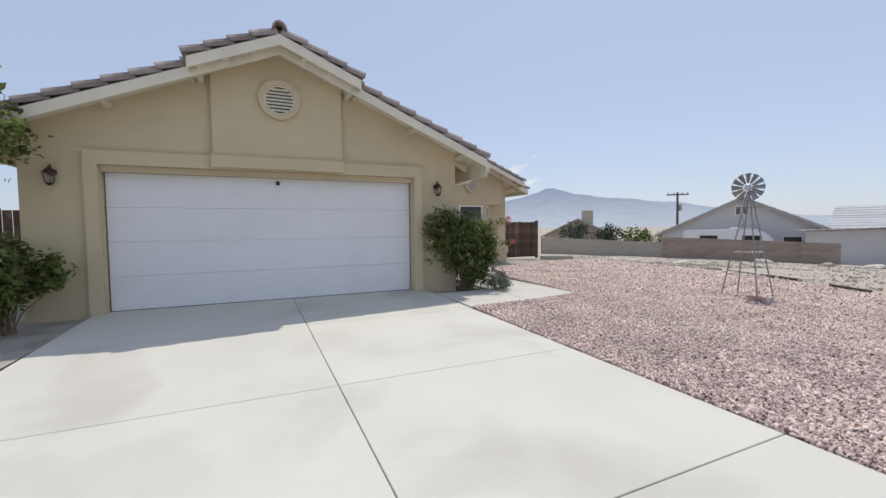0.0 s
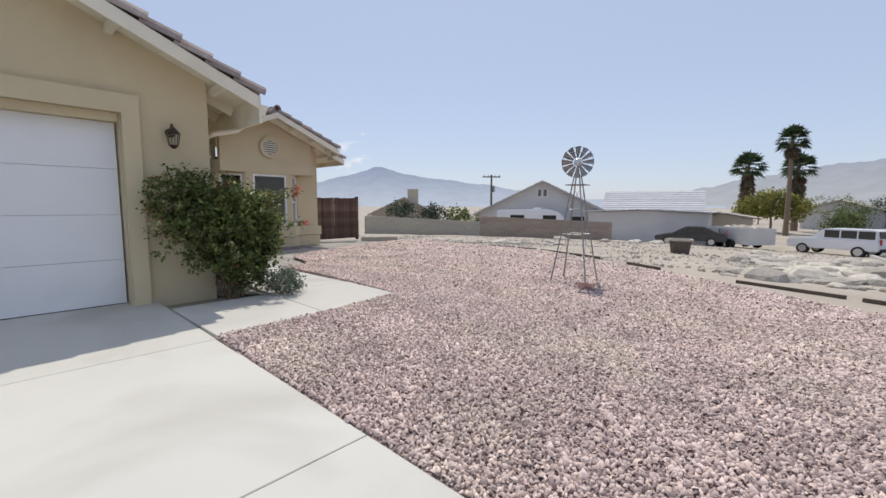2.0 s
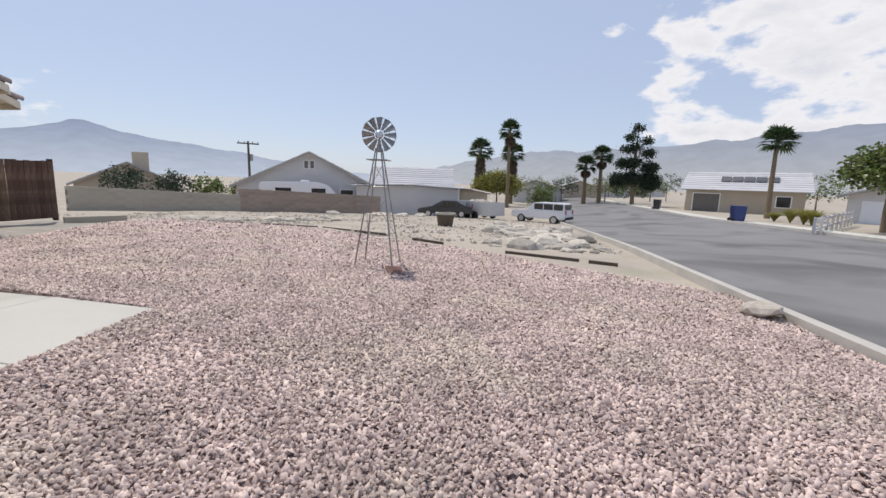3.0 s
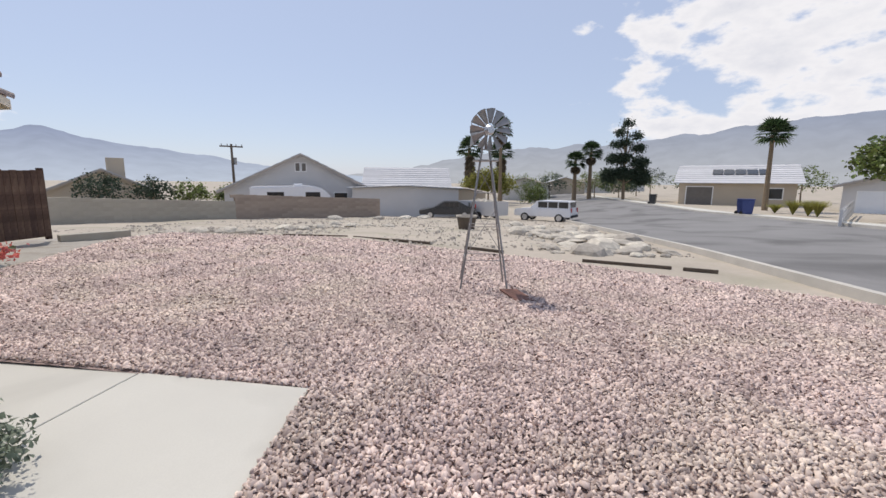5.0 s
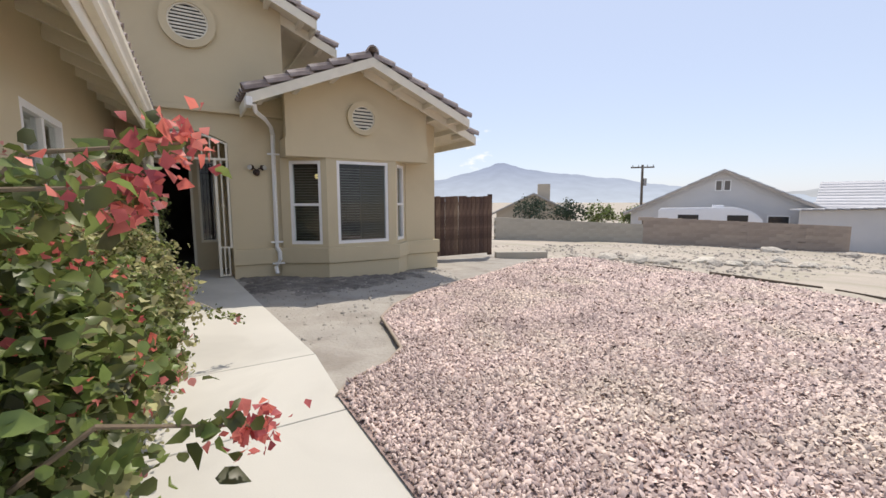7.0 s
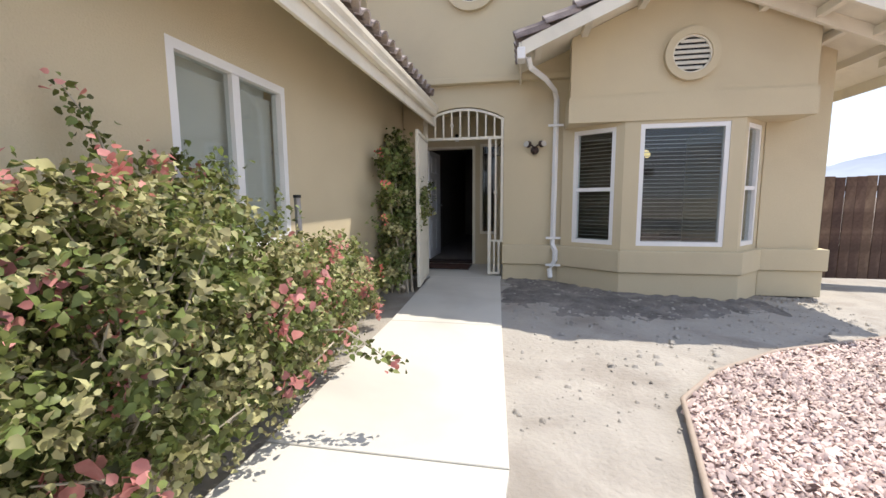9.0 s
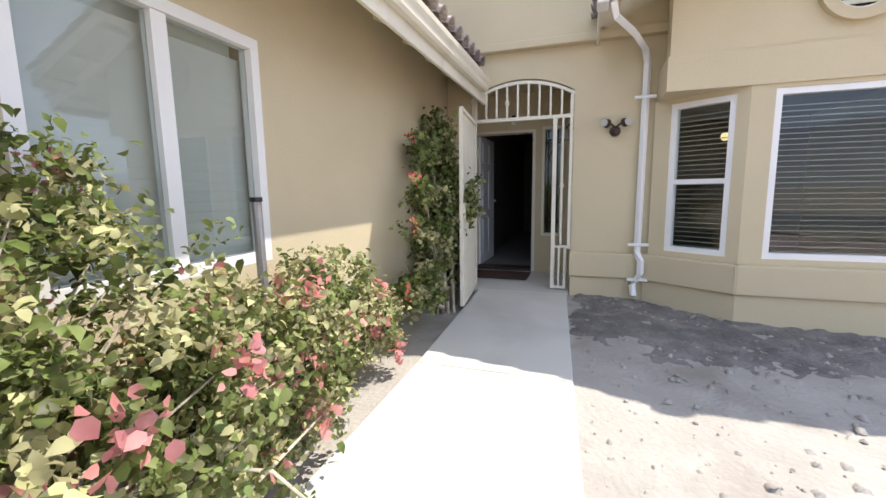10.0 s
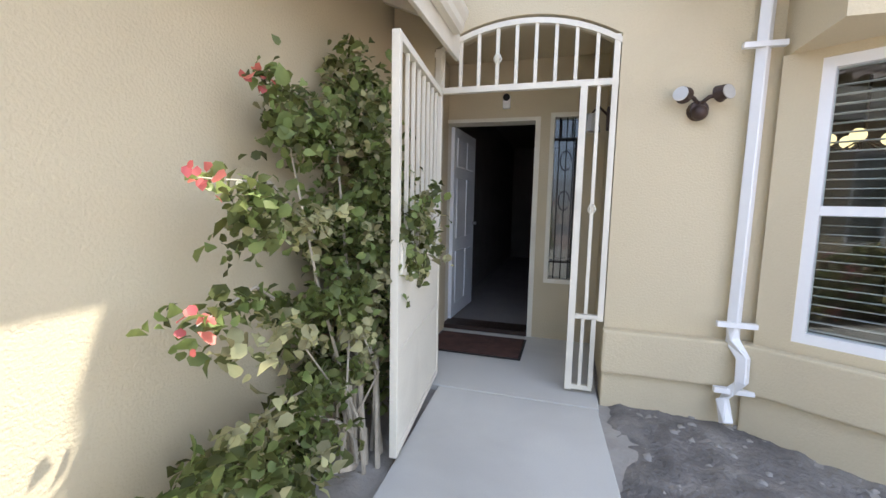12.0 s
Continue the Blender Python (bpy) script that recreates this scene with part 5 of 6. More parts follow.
tree("yard_tree", "small yard tree with pale green leaves beside the garage", (-4.2, -0.9, -0.05), 3.4,
     [(0.55, 0.0, 2.85, 0.5, 0.4, 0.42), (0.95, 0.0, 2.5, 0.25, 0.3, 0.25), (0.55, 0.0, 2.1, 0.3, 0.3, 0.25), (0.0, 0.1, 3.0, 0.7, 0.5, 0.5), (-0.4, -0.3, 2.6, 0.6, 0.6, 0.5)], 5200, 0.075, M_LEAF, 51)
side = thing("neighbour_fence", "dark brown board fence beyond the garage side", "fence", (-3.4, 2.6, -0.05))
for k in range(18):
    part("board", boxed(-0.07 - k * 0.15, 0.065 - k * 0.15, -0.012, 0.012, 0, 1.72 + 0.02 * math.sin(k * 2.3), bevel=0.003), M_WOOD, side)


def gz_at(x, y):
    return float(ground_z(x, y)) - 0.07


def palm(at, h, crown, skirt, seed, trunk_r=0.22):
    x, y = at
    t = thing("fan_palm", "tall fan palm with dry brown skirt", "palm tree", (x, y, gz_at(x, y)), group="street palms")
    rng = np.random.default_rng(seed)
    part("trunk", tube(bmesh.new(), [(0, 0, -0.4), (0.1, 0, h * 0.4), (0, 0.1, h)], [trunk_r * 1.3, trunk_r, trunk_r * 0.8], 8), M_STEM, t)
    def fans(n, lo_el, hi_el, z0, z1, ln, mat, nm):
        V, F = [], []
        for _ in range(n):
            az, el = rng.uniform(0, math.tau), radians(rng.uniform(lo_el, hi_el))
            o = np.array([0, 0, rng.uniform(z0, z1)])
            ax = np.array([math.cos(az) * math.cos(el), math.sin(az) * math.cos(el), math.sin(el)])
            side = np.array([-math.sin(az), math.cos(az), 0])
            up = np.cross(ax, side)
            hub = o + ax * ln * 0.45
            for k in range(9):
                a = (k - 4) * 0.3
                d = ax * math.cos(a) + side * math.sin(a)
                tip = hub + d * ln * 0.6 - np.array([0, 0, 0.14 * ln * abs(rng.normal(1, 0.4))])
                i = len(V)
                wv = np.cross(d, up) * ln * 0.06
                V += [hub - wv * 0.3, hub + d * ln * 0.3 - wv, tip, hub + d * ln * 0.3 + wv]
                F += [(i, i + 1, i + 2, i + 3)]
            i = len(V)
            V += [o - side * 0.03, hub - side * 0.03, hub + side * 0.03, o + side * 0.03]
            F += [(i, i + 1, i + 2, i + 3)]
        soup(nm, V, F, mat, t)["kind"] = "stuff"
    fans(46, -35, 80, h - 0.2, h + 0.1, crown, M_PALM, "fronds")
    if skirt:
        fans(60, -88, -62, h - skirt, h - 0.3, crown * 0.75, M_SKIRT, "dry_skirt")
    return t


palm((71.2, 1.7), 8.6, 2.3, 4.0, 1, 0.35)
palm((61.6, -3.2), 10.6, 1.8, 0.8, 2, 0.22)
palm((76.6, -3.3), 8.6, 2.4, 3.6, 3, 0.35)
palm((72.0, -15.0), 6.2, 1.9, 0.6, 4, 0.3)
palm((72.0, -17.3), 7.4, 1.9, 0.6, 5, 0.3)
palm((45.0, -27.5), 6.8, 1.8, 0.0, 6, 0.2)
tree("lime_tree", "rounded yellow-green palo verde tree", (66.5, -1.5, gz_at(66.5, -1.5)), 4.6,
     [(0, 0, 3.6, 1.6, 2.6, 1.6), (0.4, 2.2, 3.0, 1.4, 1.6, 1.3), (0, -2.2, 2.9, 1.4, 1.7, 1.2)], 5200, 0.24, M_LIME, 61, 0.16)
tree("pine_tree", "tall dark pine with tiered open branches", (66.0, -20.8, gz_at(66, -20.8)), 11.5,
     [(0, 0, 10.6, 0.6, 0.7, 0.5), (0, 0.9, 9.4, 0.6, 0.8, 0.3), (0.2, -1.1, 9.0, 0.6, 0.9, 0.35), (0, 1.4, 7.8, 0.7, 0.9, 0.35), (0, -1.6, 7.3, 0.7, 1.0, 0.4), (0, 0.3, 8.1, 0.7, 0.8, 0.4), (0, 1.6, 5.8, 0.9, 1.1, 0.5), (0, -1.9, 5.3, 0.9, 1.2, 0.6), (0, 0.2, 6.0, 0.9, 1.0, 0.5), (0.4, 2.0, 3.6, 1.0, 1.2, 0.9), (0.4, -2.2, 3.4, 1.0, 1.3, 1.2), (0, 0.2, 3.8, 1.1, 1.2, 0.8)], 15000, 0.19, M_PINE, 62, 0.26)
tree("dark_tree", "broad dark green street tree", (30.0, -25.8, gz_at(30.0, -25.8)), 4.6,
     [(0, 0, 3.9, 1.8, 1.9, 1.0), (0.8, -1.6, 3.5, 1.5, 1.6, 0.9), (-0.9, 1.5, 3.5, 1.4, 1.5, 0.8), (-1.0, -2.2, 3.6, 1.4, 1.4, 0.8)], 6500, 0.2, M_DARKLEAF, 63, 0.16)
for k, (x, y, r) in enumerate(((39.0, 30.0, 1.5), (41.5, 28.0, 1.4), (44, 25.5, 1.2), (36, 32.5, 1.6), (60, -8, 1.3), (84, -9, 2.0), (88, -13, 2.2), (80, -24, 2.0), (90, -30, 2.6), (70, -33, 2.0), (58, -35, 1.8), (76, -19, 2.2), (74, -23, 1.9), (96, -3, 2.2), (104, -9, 2.6), (112, -17, 2.4), (102, 3, 2.3), (120, -28, 3.0), (100, -36, 2.8), (84, -38, 2.4), (130, -5, 3.0), (140, -40, 3.4), (66, -44, 2.4), (150, -20, 3.2))):
    tree("round_tree", "rounded dark green yard tree in the distance", (x, y, gz_at(x, y)), 1.6 * r, [(0, 0, 1.4 * r, r, r, 0.7 * r), (0.3, 0.8 * r, 1.1 * r, 0.8 * r, 0.8 * r, 0.6 * r), (0, -0.8 * r, 1.2 * r, 0.8 * r, 0.7 * r, 0.6 * r)], 1500, 0.17, M_DARKLEAF if k % 3 else M_PINE, 70 + k, 0.12)
for x, y in ((38.7, -25.9), (36.6, -25.6), (35.4, -25.4), (41.0, -26.0)):
    spear_tuft((x, y, gz_at(x, y)), 900, 1.2 if x < 40 else 0.8, M_LIME, "ornamental_grass", "clump of yellow-green ornamental grass", 1.0)

# ---------------- windmill ----------------
wmx, wmy = 8.64, -2.84
wz0 = float(ground_z(wmx, wmy))
mill = thing("garden_windmill", "galvanised ornamental garden windmill on tapering legs", "windmill", (wmx, wmy, wz0), 5)
H = 1.97
feet = [(-0.33, -0.33), (0.33, -0.33), (0.33, 0.33), (-0.33, 0.33)]
for x, y in feet:
    part("leg", rod(bmesh.new(), (x, y, -0.05), (x * 0.13, y * 0.13, H), 0.014, 6, 0.012), M_STEEL, mill)
for f in (0.22, 0.45, 0.68):
    s = 1 - 0.87 * f
    for k in range(4):
        a, c = feet[k], feet[(k + 1) % 4]
        part("brace", rod(bmesh.new(), (a[0] * s, a[1] * s, H * f), (c[0] * s, c[1] * s, H * f), 0.006, 5), M_STEEL, mill)
for k in range(4):
    a, c = feet[k], feet[(k + 1) % 4]
    for f0, f1 in ((0.25, 0.58), (0.64, 0.86)):
        s0, s1 = 1 - 0.87 * f0, 1 - 0.87 * f1
        part("cross_brace", rod(bmesh.new(), (a[0] * s0, a[1] * s0, H * f0), (c[0] * s1, c[1] * s1, H * f1), 0.004, 4), M_STEEL, mill)
part("platform", boxed(-0.17, 0.17, -0.17, 0.17, H - 0.20, H - 0.185), M_STEEL, mill)
part("mast", rod(bmesh.new(), (0, 0, H - 0.05), (0, 0, H + 0.26), 0.02, 8), M_STEEL, mill)
wheel_m = pose(0, 0, H + 0.2, 0, 0, 195)
bm = bmesh.new()
rod(bm, (-0.25, 0, 0), (0.18, 0, 0), 0.018, 8)
axle = part("axle", bm, M_STEEL, mill)
axle.matrix_basis = wheel_m
bm = bmesh.new()
bmesh.ops.create_cone(bm, cap_ends=True, segments=20, radius1=0.07, radius2=0.045, depth=0.05, matrix=pose(0.17, 0, 0, 0, 90, 0))
part("hub", bm, M_CHROME, axle, "shiny round hub")
for k in range(12):
    bm = bmesh.new()
    vs = [bm.verts.new(p) for p in ((-0.010, -0.016, 0.08), (0.010, 0.016, 0.08), (0.030, 0.056, 0.270), (0.0, 0.014, 0.278), (-0.030, -0.050, 0.270))]
    bm.faces.new(vs)
    r = bmesh.ops.extrude_face_region(bm, geom=bm.faces[:])
    bmesh.ops.translate(bm, verts=[v for v in r["geom"] if isinstance(v, bmesh.types.BMVert)], vec=(0.004, -0.002, 0))
    bmesh.ops.recalc_face_normals(bm, faces=bm.faces)
    ob = part("blade", bm, M_STEEL, axle)
    ob.matrix_basis = pose(0.17, 0, 0, 30 * k)
for r in (0.17, 0.265):
    bm = bmesh.new()
    pts = [(0.165, r * math.cos(a), r * math.sin(a)) for a in np.linspace(0, math.tau, 41)]
    part("rim", tube(bm, pts, 0.004, 4), M_STEEL, axle)
bm = prism(bmesh.new(), [(-0.25, -0.05), (-0.78, -0.16), (-0.74, 0.0), (-0.80, 0.17), (-0.25, 0.06)], -0.003, 0.003)
part("tail_vane", bm, M_STEEL, axle, "flat grey tail vane")
plate = part("base_plate", boxed(-0.24, 0.24, -0.13, 0.13, 0, 0.02, bevel=0.004), M_RUST, None)
plate.name = "rusty_plate"
plate.matrix_basis = pose(8.12, -3.3, float(ground_z(8.1, -3.3)) + 0.02, 4, -3, 25)
tagged(plate, "rusty brown metal plate lying on the gravel", "plate")


# ---------------- yard edge: timbers, rocks, rubble ----------------
def lump(seed, flatness=0.6, sub=2):
    bm = bmesh.new()
    bmesh.ops.create_icosphere(bm, subdivisions=sub, radius=1.0)
    for v in bm.verts:
        n = v.co.normalized()
        k = 1 + 0.35 * noise.noise(n * 1.3 + Vector((seed * 3.1, 0, 0))) + 0.15 * noise.noise(n * 3.7 + Vector((0, seed * 1.7, 0)))
        v.co = Vector((n.x * k, n.y * k, max(-0.35, n.z * k) * flatness))
    return shared(bm, "rock", M_ROCK)


LUMPS = [lump(s, 0.45 + 0.1 * (s % 3)) for s in range(6)]
rng = random.Random(8)


def rock(x, y, s, k, sz=1.0, name="rock", label="pale weathered rock lying in the dirt", group="yard rocks"):
    ob = put_on(name, LUMPS[k % 6], None, Matrix.Translation((x, y, gz_at(x, y) + 0.10 * s)) @ Euler((rng.uniform(-0.15, 0.15), rng.uniform(-0.15, 0.15), rng.uniform(0, 6))).to_matrix().to_4x4() @ Matrix.Diagonal((s * rng.uniform(0.8, 1.4), s, s * sz, 1)))
    return tagged(ob, label, "rock", group)


rock(7.5, -8.2, 0.2, 1, 1.0, "boulder", "pale grey boulder beside the kerb", "boulders")
bpy.data.objects["boulder"].location.z = -0.17
for x, y, s in ((31.0, 5.2, 0.4), (33.0, 3.8, 0.5), (33.8, 2.6, 0.55), (29, 7.6, 0.4), (21.5, 2.0, 0.25)):
    rock(x, y, s, int(x), 0.9, "boulder", "large pale boulder on the slope", "boulders")
for k in range(150):
    x = 13.5 + 14 * rng.random() ** 1.2
    y = -7.9 + (rng.random() ** 0.8) * (3.4 + 0.10 * (x - 13))
    rock(x, y, 0.10 + 0.36 * rng.random() ** 2.2, k, rng.uniform(0.5, 1.1))
for k in range(70):
    x = 13.2 + 9.5 * rng.random()
    y = 7.6 - 0.42 * (x - 13) + rng.uniform(-0.7, 0.9)
    rock(x, y, 0.07 + 0.26 * rng.random() ** 2, k, rng.uniform(0.6, 1.1))
for x, y, s in ((16.5, -5.6, 0.9), (15.0, -6.6, 0.8), (19.0, -6.4, 1.1), (17.3, -7.1, 0.8)):
    rock(x, y, s * 0.6, int(x * 3), 0.3, "broken_slab", "flat broken concrete slab half buried", "broken slabs")


def scatter_stuff():
    r = np.random.default_rng(4)
    n = 3800
    X = 14 + 26 * r.random(n) ** 1.5
    Y = -8.2 + 20 * r.random(n)
    base = np.array([(-1, -1, -0.5), (1, -1, -0.5), (1, 1, -0.5), (-1, 1, -0.5), (-0.6, -0.5, 0.7), (0.7, -0.6, 0.6), (0.5, 0.7, 0.7), (-0.6, 0.5, 0.5)])
    S = 0.02 + 0.05 * r.random(n) ** 3
    P = base[None] * S[:, None, None] * r.uniform(0.6, 1.4, (n, 8, 3))
    P += np.stack([X, Y, ground_z(X, Y) - 0.06], -1)[:, None, :]
    face = np.array([(0, 1, 5, 4), (1, 2, 6, 5), (2, 3, 7, 6), (3, 0, 4, 7), (4, 5, 6, 7)])
    return soup("loose_stones", P.reshape(-1, 3), (face[None] + (np.arange(n) * 8)[:, None, None]).reshape(-1, 4), M_ROCK)


tagged(scatter_stuff(), "small loose stones scattered over the dirt", "stones", kind="stuff")


def pebbles_by_wall():
    r = np.random.default_rng(14)
    n = 1900
    X, Y = r.uniform(4.95, 9.0, n), 6.7 - 4.3 * r.random(n) ** 2.2
    ok = np.array([x < gravel_left(y) for x, y in zip(X, Y)]) & (X > 5.12)
    X, Y = X[ok], Y[ok]
    n = len(X)
    base = np.array([(-1, -1, -0.5), (1, -1, -0.5), (1, 1, -0.5), (-1, 1, -0.5), (-0.6, -0.5, 0.7), (0.7, -0.6, 0.6), (0.5, 0.7, 0.7), (-0.6, 0.5, 0.5)])
    S = 0.005 + 0.022 * r.random(n) ** 4
    P = base[None] * S[:, None, None] * r.uniform(0.6, 1.5, (n, 8, 3))
    P += np.stack([X, Y, ground_z(X, Y) - 0.03], -1)[:, None, :]
    face = np.array([(0, 1, 5, 4), (1, 2, 6, 5), (2, 3, 7, 6), (3, 0, 4, 7), (4, 5, 6, 7)])
    return soup("pebbles", P.reshape(-1, 3), (face[None] + (np.arange(n) * 8)[:, None, None]).reshape(-1, 4), M_SOIL)


tagged(pebbles_by_wall(), "pebbles and clods strewn on the bare soil", "pebbles", kind="stuff")


def timber(a, b, h=0.04):
    za, zb = float(ground_z(*a)) - 0.02, float(ground_z(*b)) - 0.02
    bm = bmesh.new()
    d = Vector((b[0] - a[0], b[1] - a[1], zb - za))
    n = Vector((-d.y, d.x, 0)).normalized() * h * 0.5
    box(bm, -d.length / 2, d.length / 2, -h / 2, h / 2, -0.05, h * 0.7, bevel=0.012, m=Matrix.Translation(((a[0] + b[0]) / 2, (a[1] + b[1]) / 2, (za + zb) / 2)) @ d.to_track_quat("X", "Z").to_matrix().to_4x4())
    ob = part("edging_timber", bm, M_TIMBER)
    return tagged(ob, "weathered timber edging at the gravel's border", "timber", "edging timbers")


for a, b in (((14.9, 3.6), (14.9, 1.5)), ((14.85, 1.3), (14.0, -1.2)), ((13.4, -2.2), (12.9, -3.2)), ((12.1, -4.9), (11.7, -6.6)), ((11.65, -6.8), (11.5, -7.4)), ((14.4, 5.3), (14.8, 4.2))):
    timber(a, b)

lowwall = tagged(part("low_block_kerb", boxed(-0.75, 0.75, -0.13, 0.13, -0.25, 0.12, bevel=0.02), M_BLOCKPALE), "low pale concrete kerb beyond the fence", "kerb", kind="structure")
lowwall.matrix_basis = pose(12.45, 7.55, -0.22, 0, 0, -28)
tub = thing("planter_tub", "weathered grey-green planter tub on the slope", "planter", (22.0, -1.6, gz_at(22, -1.6)))
bm = bmesh.new()
bmesh.ops.create_cone(bm, cap_ends=True, segments=18, radius1=0.36, radius2=0.45, depth=0.6, matrix=pose(0, 0, 0.28))
part("tub", bm, M_TIMBER, tub)
bm = bmesh.new()
ringm = ring(bm, 0.40, 0.50, -0.04, 0.04, (0, 0), 18)
ob = part("rim", bm, M_ROCK, tub)
ob.matrix_basis = pose(0, 0, 0.6, 90)


# ---------------- block wall ----------------
def block_run(name, a, b, h, mat, label):
    d = Vector((b[0] - a[0], b[1] - a[1], 0))
    w = thing(name, label, "wall", (a[0], a[1], 0), math.degrees(math.atan2(d.y, d.x)), kind="structure")
    rows, cols = int(h / 0.2), int(d.length / 0.8)
    z_a, z_b = gz_at(*a), gz_at(*b)
    me = shared(boxed(0.008, 0.792, -0.1, 0.1, 0.006, 0.194), "block", mat)
    for i in range(cols):
        z = z_a + (z_b - z_a) * i / max(1, cols - 1)
        for j in range(rows):
            put_on("block", me, w, Matrix.Translation((i * 0.8 + (0.4 if j % 2 else 0), 0, z + j * 0.2 - 0.1)))
    bm = bmesh.new()
    vs = [[bm.verts.new((x, y, z + o)) for y, o in ((-0.094, -0.3), (-0.094, rows * 0.2 - 0.11), (0.094, rows * 0.2 - 0.11), (0.094, -0.3))] for x, z in ((0, z_a), (d.length, z_b))]
    for k in range(4):
        bm.faces.new((vs[0][k], vs[1][k], vs[1][(k + 1) % 4], vs[0][(k + 1) % 4]))
    part("mortar", bm, mat, w)
    return w


block_run("wall_block_brown", (35.9, 6.6), (26.5, 13.0), 1.6, M_BLOCK, "brown concrete block wall across the slope")
block_run("wall_block_pale", (26.5, 13.0), (17.6, 15.3), 1.3, M_BLOCKPALE, "pale concrete block wall beyond the yard")


# ---------------- houses in the distance ----------------
def house(name, label, at, rz, w, d, eave, ridge, wall_mat, roof_mat, openings=(), over=0.5, chimney=None, courses=9):
    """A gable-fronted house; local +x runs along the gable front, -y is outside."""
    h = thing(name, label, "house", at, rz)
    part("wall", prism(bmesh.new(), [(0, -0.6), (w, -0.6), (w, eave), (w / 2, ridge), (0, eave)], 0, d), wall_mat, h)
    sl_ = (ridge - eave) / (w / 2)
    for s in (0, 1):
        sgn = -1 if s == 0 else 1
        n = courses
        roof = None
        for k in range(n):
            u0, u1 = k / n, (k + 1.04) / n
            x0, x1 = w / 2 + sgn * (w / 2 + over) * u0, w / 2 + sgn * (w / 2 + over) * u1
            z0, z1 = ridge - sl_ * abs(x0 - w / 2), ridge - sl_ * abs(x1 - w / 2)
            out = [(x0, z0 + 0.02), (x1, z1 + 0.06), (x1, z1 + 0.13), (x0, z0 + 0.09)]
            part("roof_course", prism(bmesh.new(), out, -over, d + over), roof_mat, h)
        x1 = w / 2 + sgn * (w / 2 + over)
        part("barge_board", prism(bmesh.new(), [(w / 2, ridge - 0.16), (x1, ridge - sl_ * (w / 2 + over) - 0.16), (x1, ridge - sl_ * (w / 2 + over) + 0.02), (w / 2, ridge + 0.02)], -over - 0.04, -over), M_FAROOFB, h)
    for nm, x0, x1, z0, z1, mat in openings:
        o = part(nm, boxed(x0, x1, -0.04, -0.002, z0, z1), mat, h)
        part("window_frame" if nm == "window" else "frame", holed(bmesh.new(), x0 - 0.07, x1 + 0.07, z0 - 0.07, z1 + 0.07, -0.07, -0.001, [(x0, x1, z0, z1)]), M_VINYL, o)
    if chimney:
        part("chimney", boxed(*chimney, bevel=0.03), wall_mat, h)
    return h


zh = gz_at(42, 14)
# gable end turned to the street yard, long wing with pale metal roof behind it
gdir = math.degrees(math.atan2(9.4 - 20.3, 43.0 - 37.2))
house("neighbour_house", "grey stucco gabled house behind the block wall", (36.7, 20.8, zh), gdir, 12.9, 12.0, 2.35, 5.5, M_FARWALL, M_FAROOF,
      [("vent", 6.0, 6.35, 4.0, 4.7, M_UNLIT), ("vent", 6.55, 6.9, 4.0, 4.7, M_UNLIT), ("window", 9.4, 10.6, 1.0, 2.0, M_CARGLASS)], over=0.55)
house("neighbour_garage", "grey garage wing with pale ridged roof", (49.0, 1.6, zh), 97, 9.5, 9.0, 2.5, 2.7, M_FARWALL, M_FAROOF, over=0.4)
wing = thing("neighbour_wing", "long grey stucco wing under a pale ribbed roof", "house", (44.2, 10.4, zh), math.degrees(math.atan2(-8.2, 1.9)))
wl_ = 8.4
part("wall", boxed(0, wl_, 0, 6.0, -0.6, 2.5), M_FARWALL, wing)
for k in range(10):
    y0, y1 = -0.5 + k * 0.36, -0.5 + (k + 1.05) * 0.36
    z0, z1 = 2.42 + k * 0.215, 2.42 + (k + 1.05) * 0.215
    part("roof_course", prism(bmesh.new(), [(y0, z0), (y0, z0 + 0.09), (y1, z1 + 0.05), (y1, z1 - 0.02)], -0.4, wl_ + 0.4, axis="x"), M_FAROOF, wing)
part("gable_end", prism(bmesh.new(), [(0, 2.5), (6.0, 2.5), (3.1, 4.5)], wl_ - 0.2, wl_, axis="x"), M_FARWALL, wing)
part("back_roof", prism(bmesh.new(), [(3.05, 4.6), (6.4, 2.4), (6.4, 2.3), (3.05, 4.5)], -0.4, wl_ + 0.4, axis="x"), M_FAROOF, wing)
part("fascia", boxed(-0.4, wl_ + 0.4, -0.56, -0.52, 2.25, 2.5), M_FAROOFB, wing)
part("wall_lamp", boxed(wl_ - 2.6, wl_ - 2.4, -0.06, -0.002, 1.1, 1.4), M_BLACK, wing)
house("tan_garage", "low tan stucco outbuilding beside the grey house", (51.5, -1.2, gz_at(51, -1)), 95, 4.5, 6.0, 2.1, 2.5, M_FARTAN, M_FAROOFB, over=0.3, courses=4)
house("far_house", "tan gabled house with a wide chimney far off", (37.0, 39.6, -1.9), -42, 9.0, 10.0, 2.0, 4.2, M_FARTAN, M_FAROOF, chimney=(5.0, 6.5, 1.0, 2.2, 3.0, 5.4), courses=6)
street = house("street_house", "tan house across the street with solar panels on roof", (52.0, -34.5, -1.0), -26, 11.0, 11.0, 2.6, 4.6, M_FARTAN, M_FAROOF,
      [("window", 6.5, 8.0, 0.9, 2.0, M_CARGLASS)], over=0.6)
tilt = Matrix.Rotation(-math.atan2(2.0, 5.5), 4, "Y")
for k in range(5):
    m = Matrix.Translation((2.7, 2.8 + k * 1.12, 2.6 + 2.0 * 2.7 / 5.5 + 0.22)) @ tilt
    part("solar_panel", boxed(-0.85, 0.85, -0.5, 0.5, -0.02, 0.02, m=m), M_CARGLASS, street)
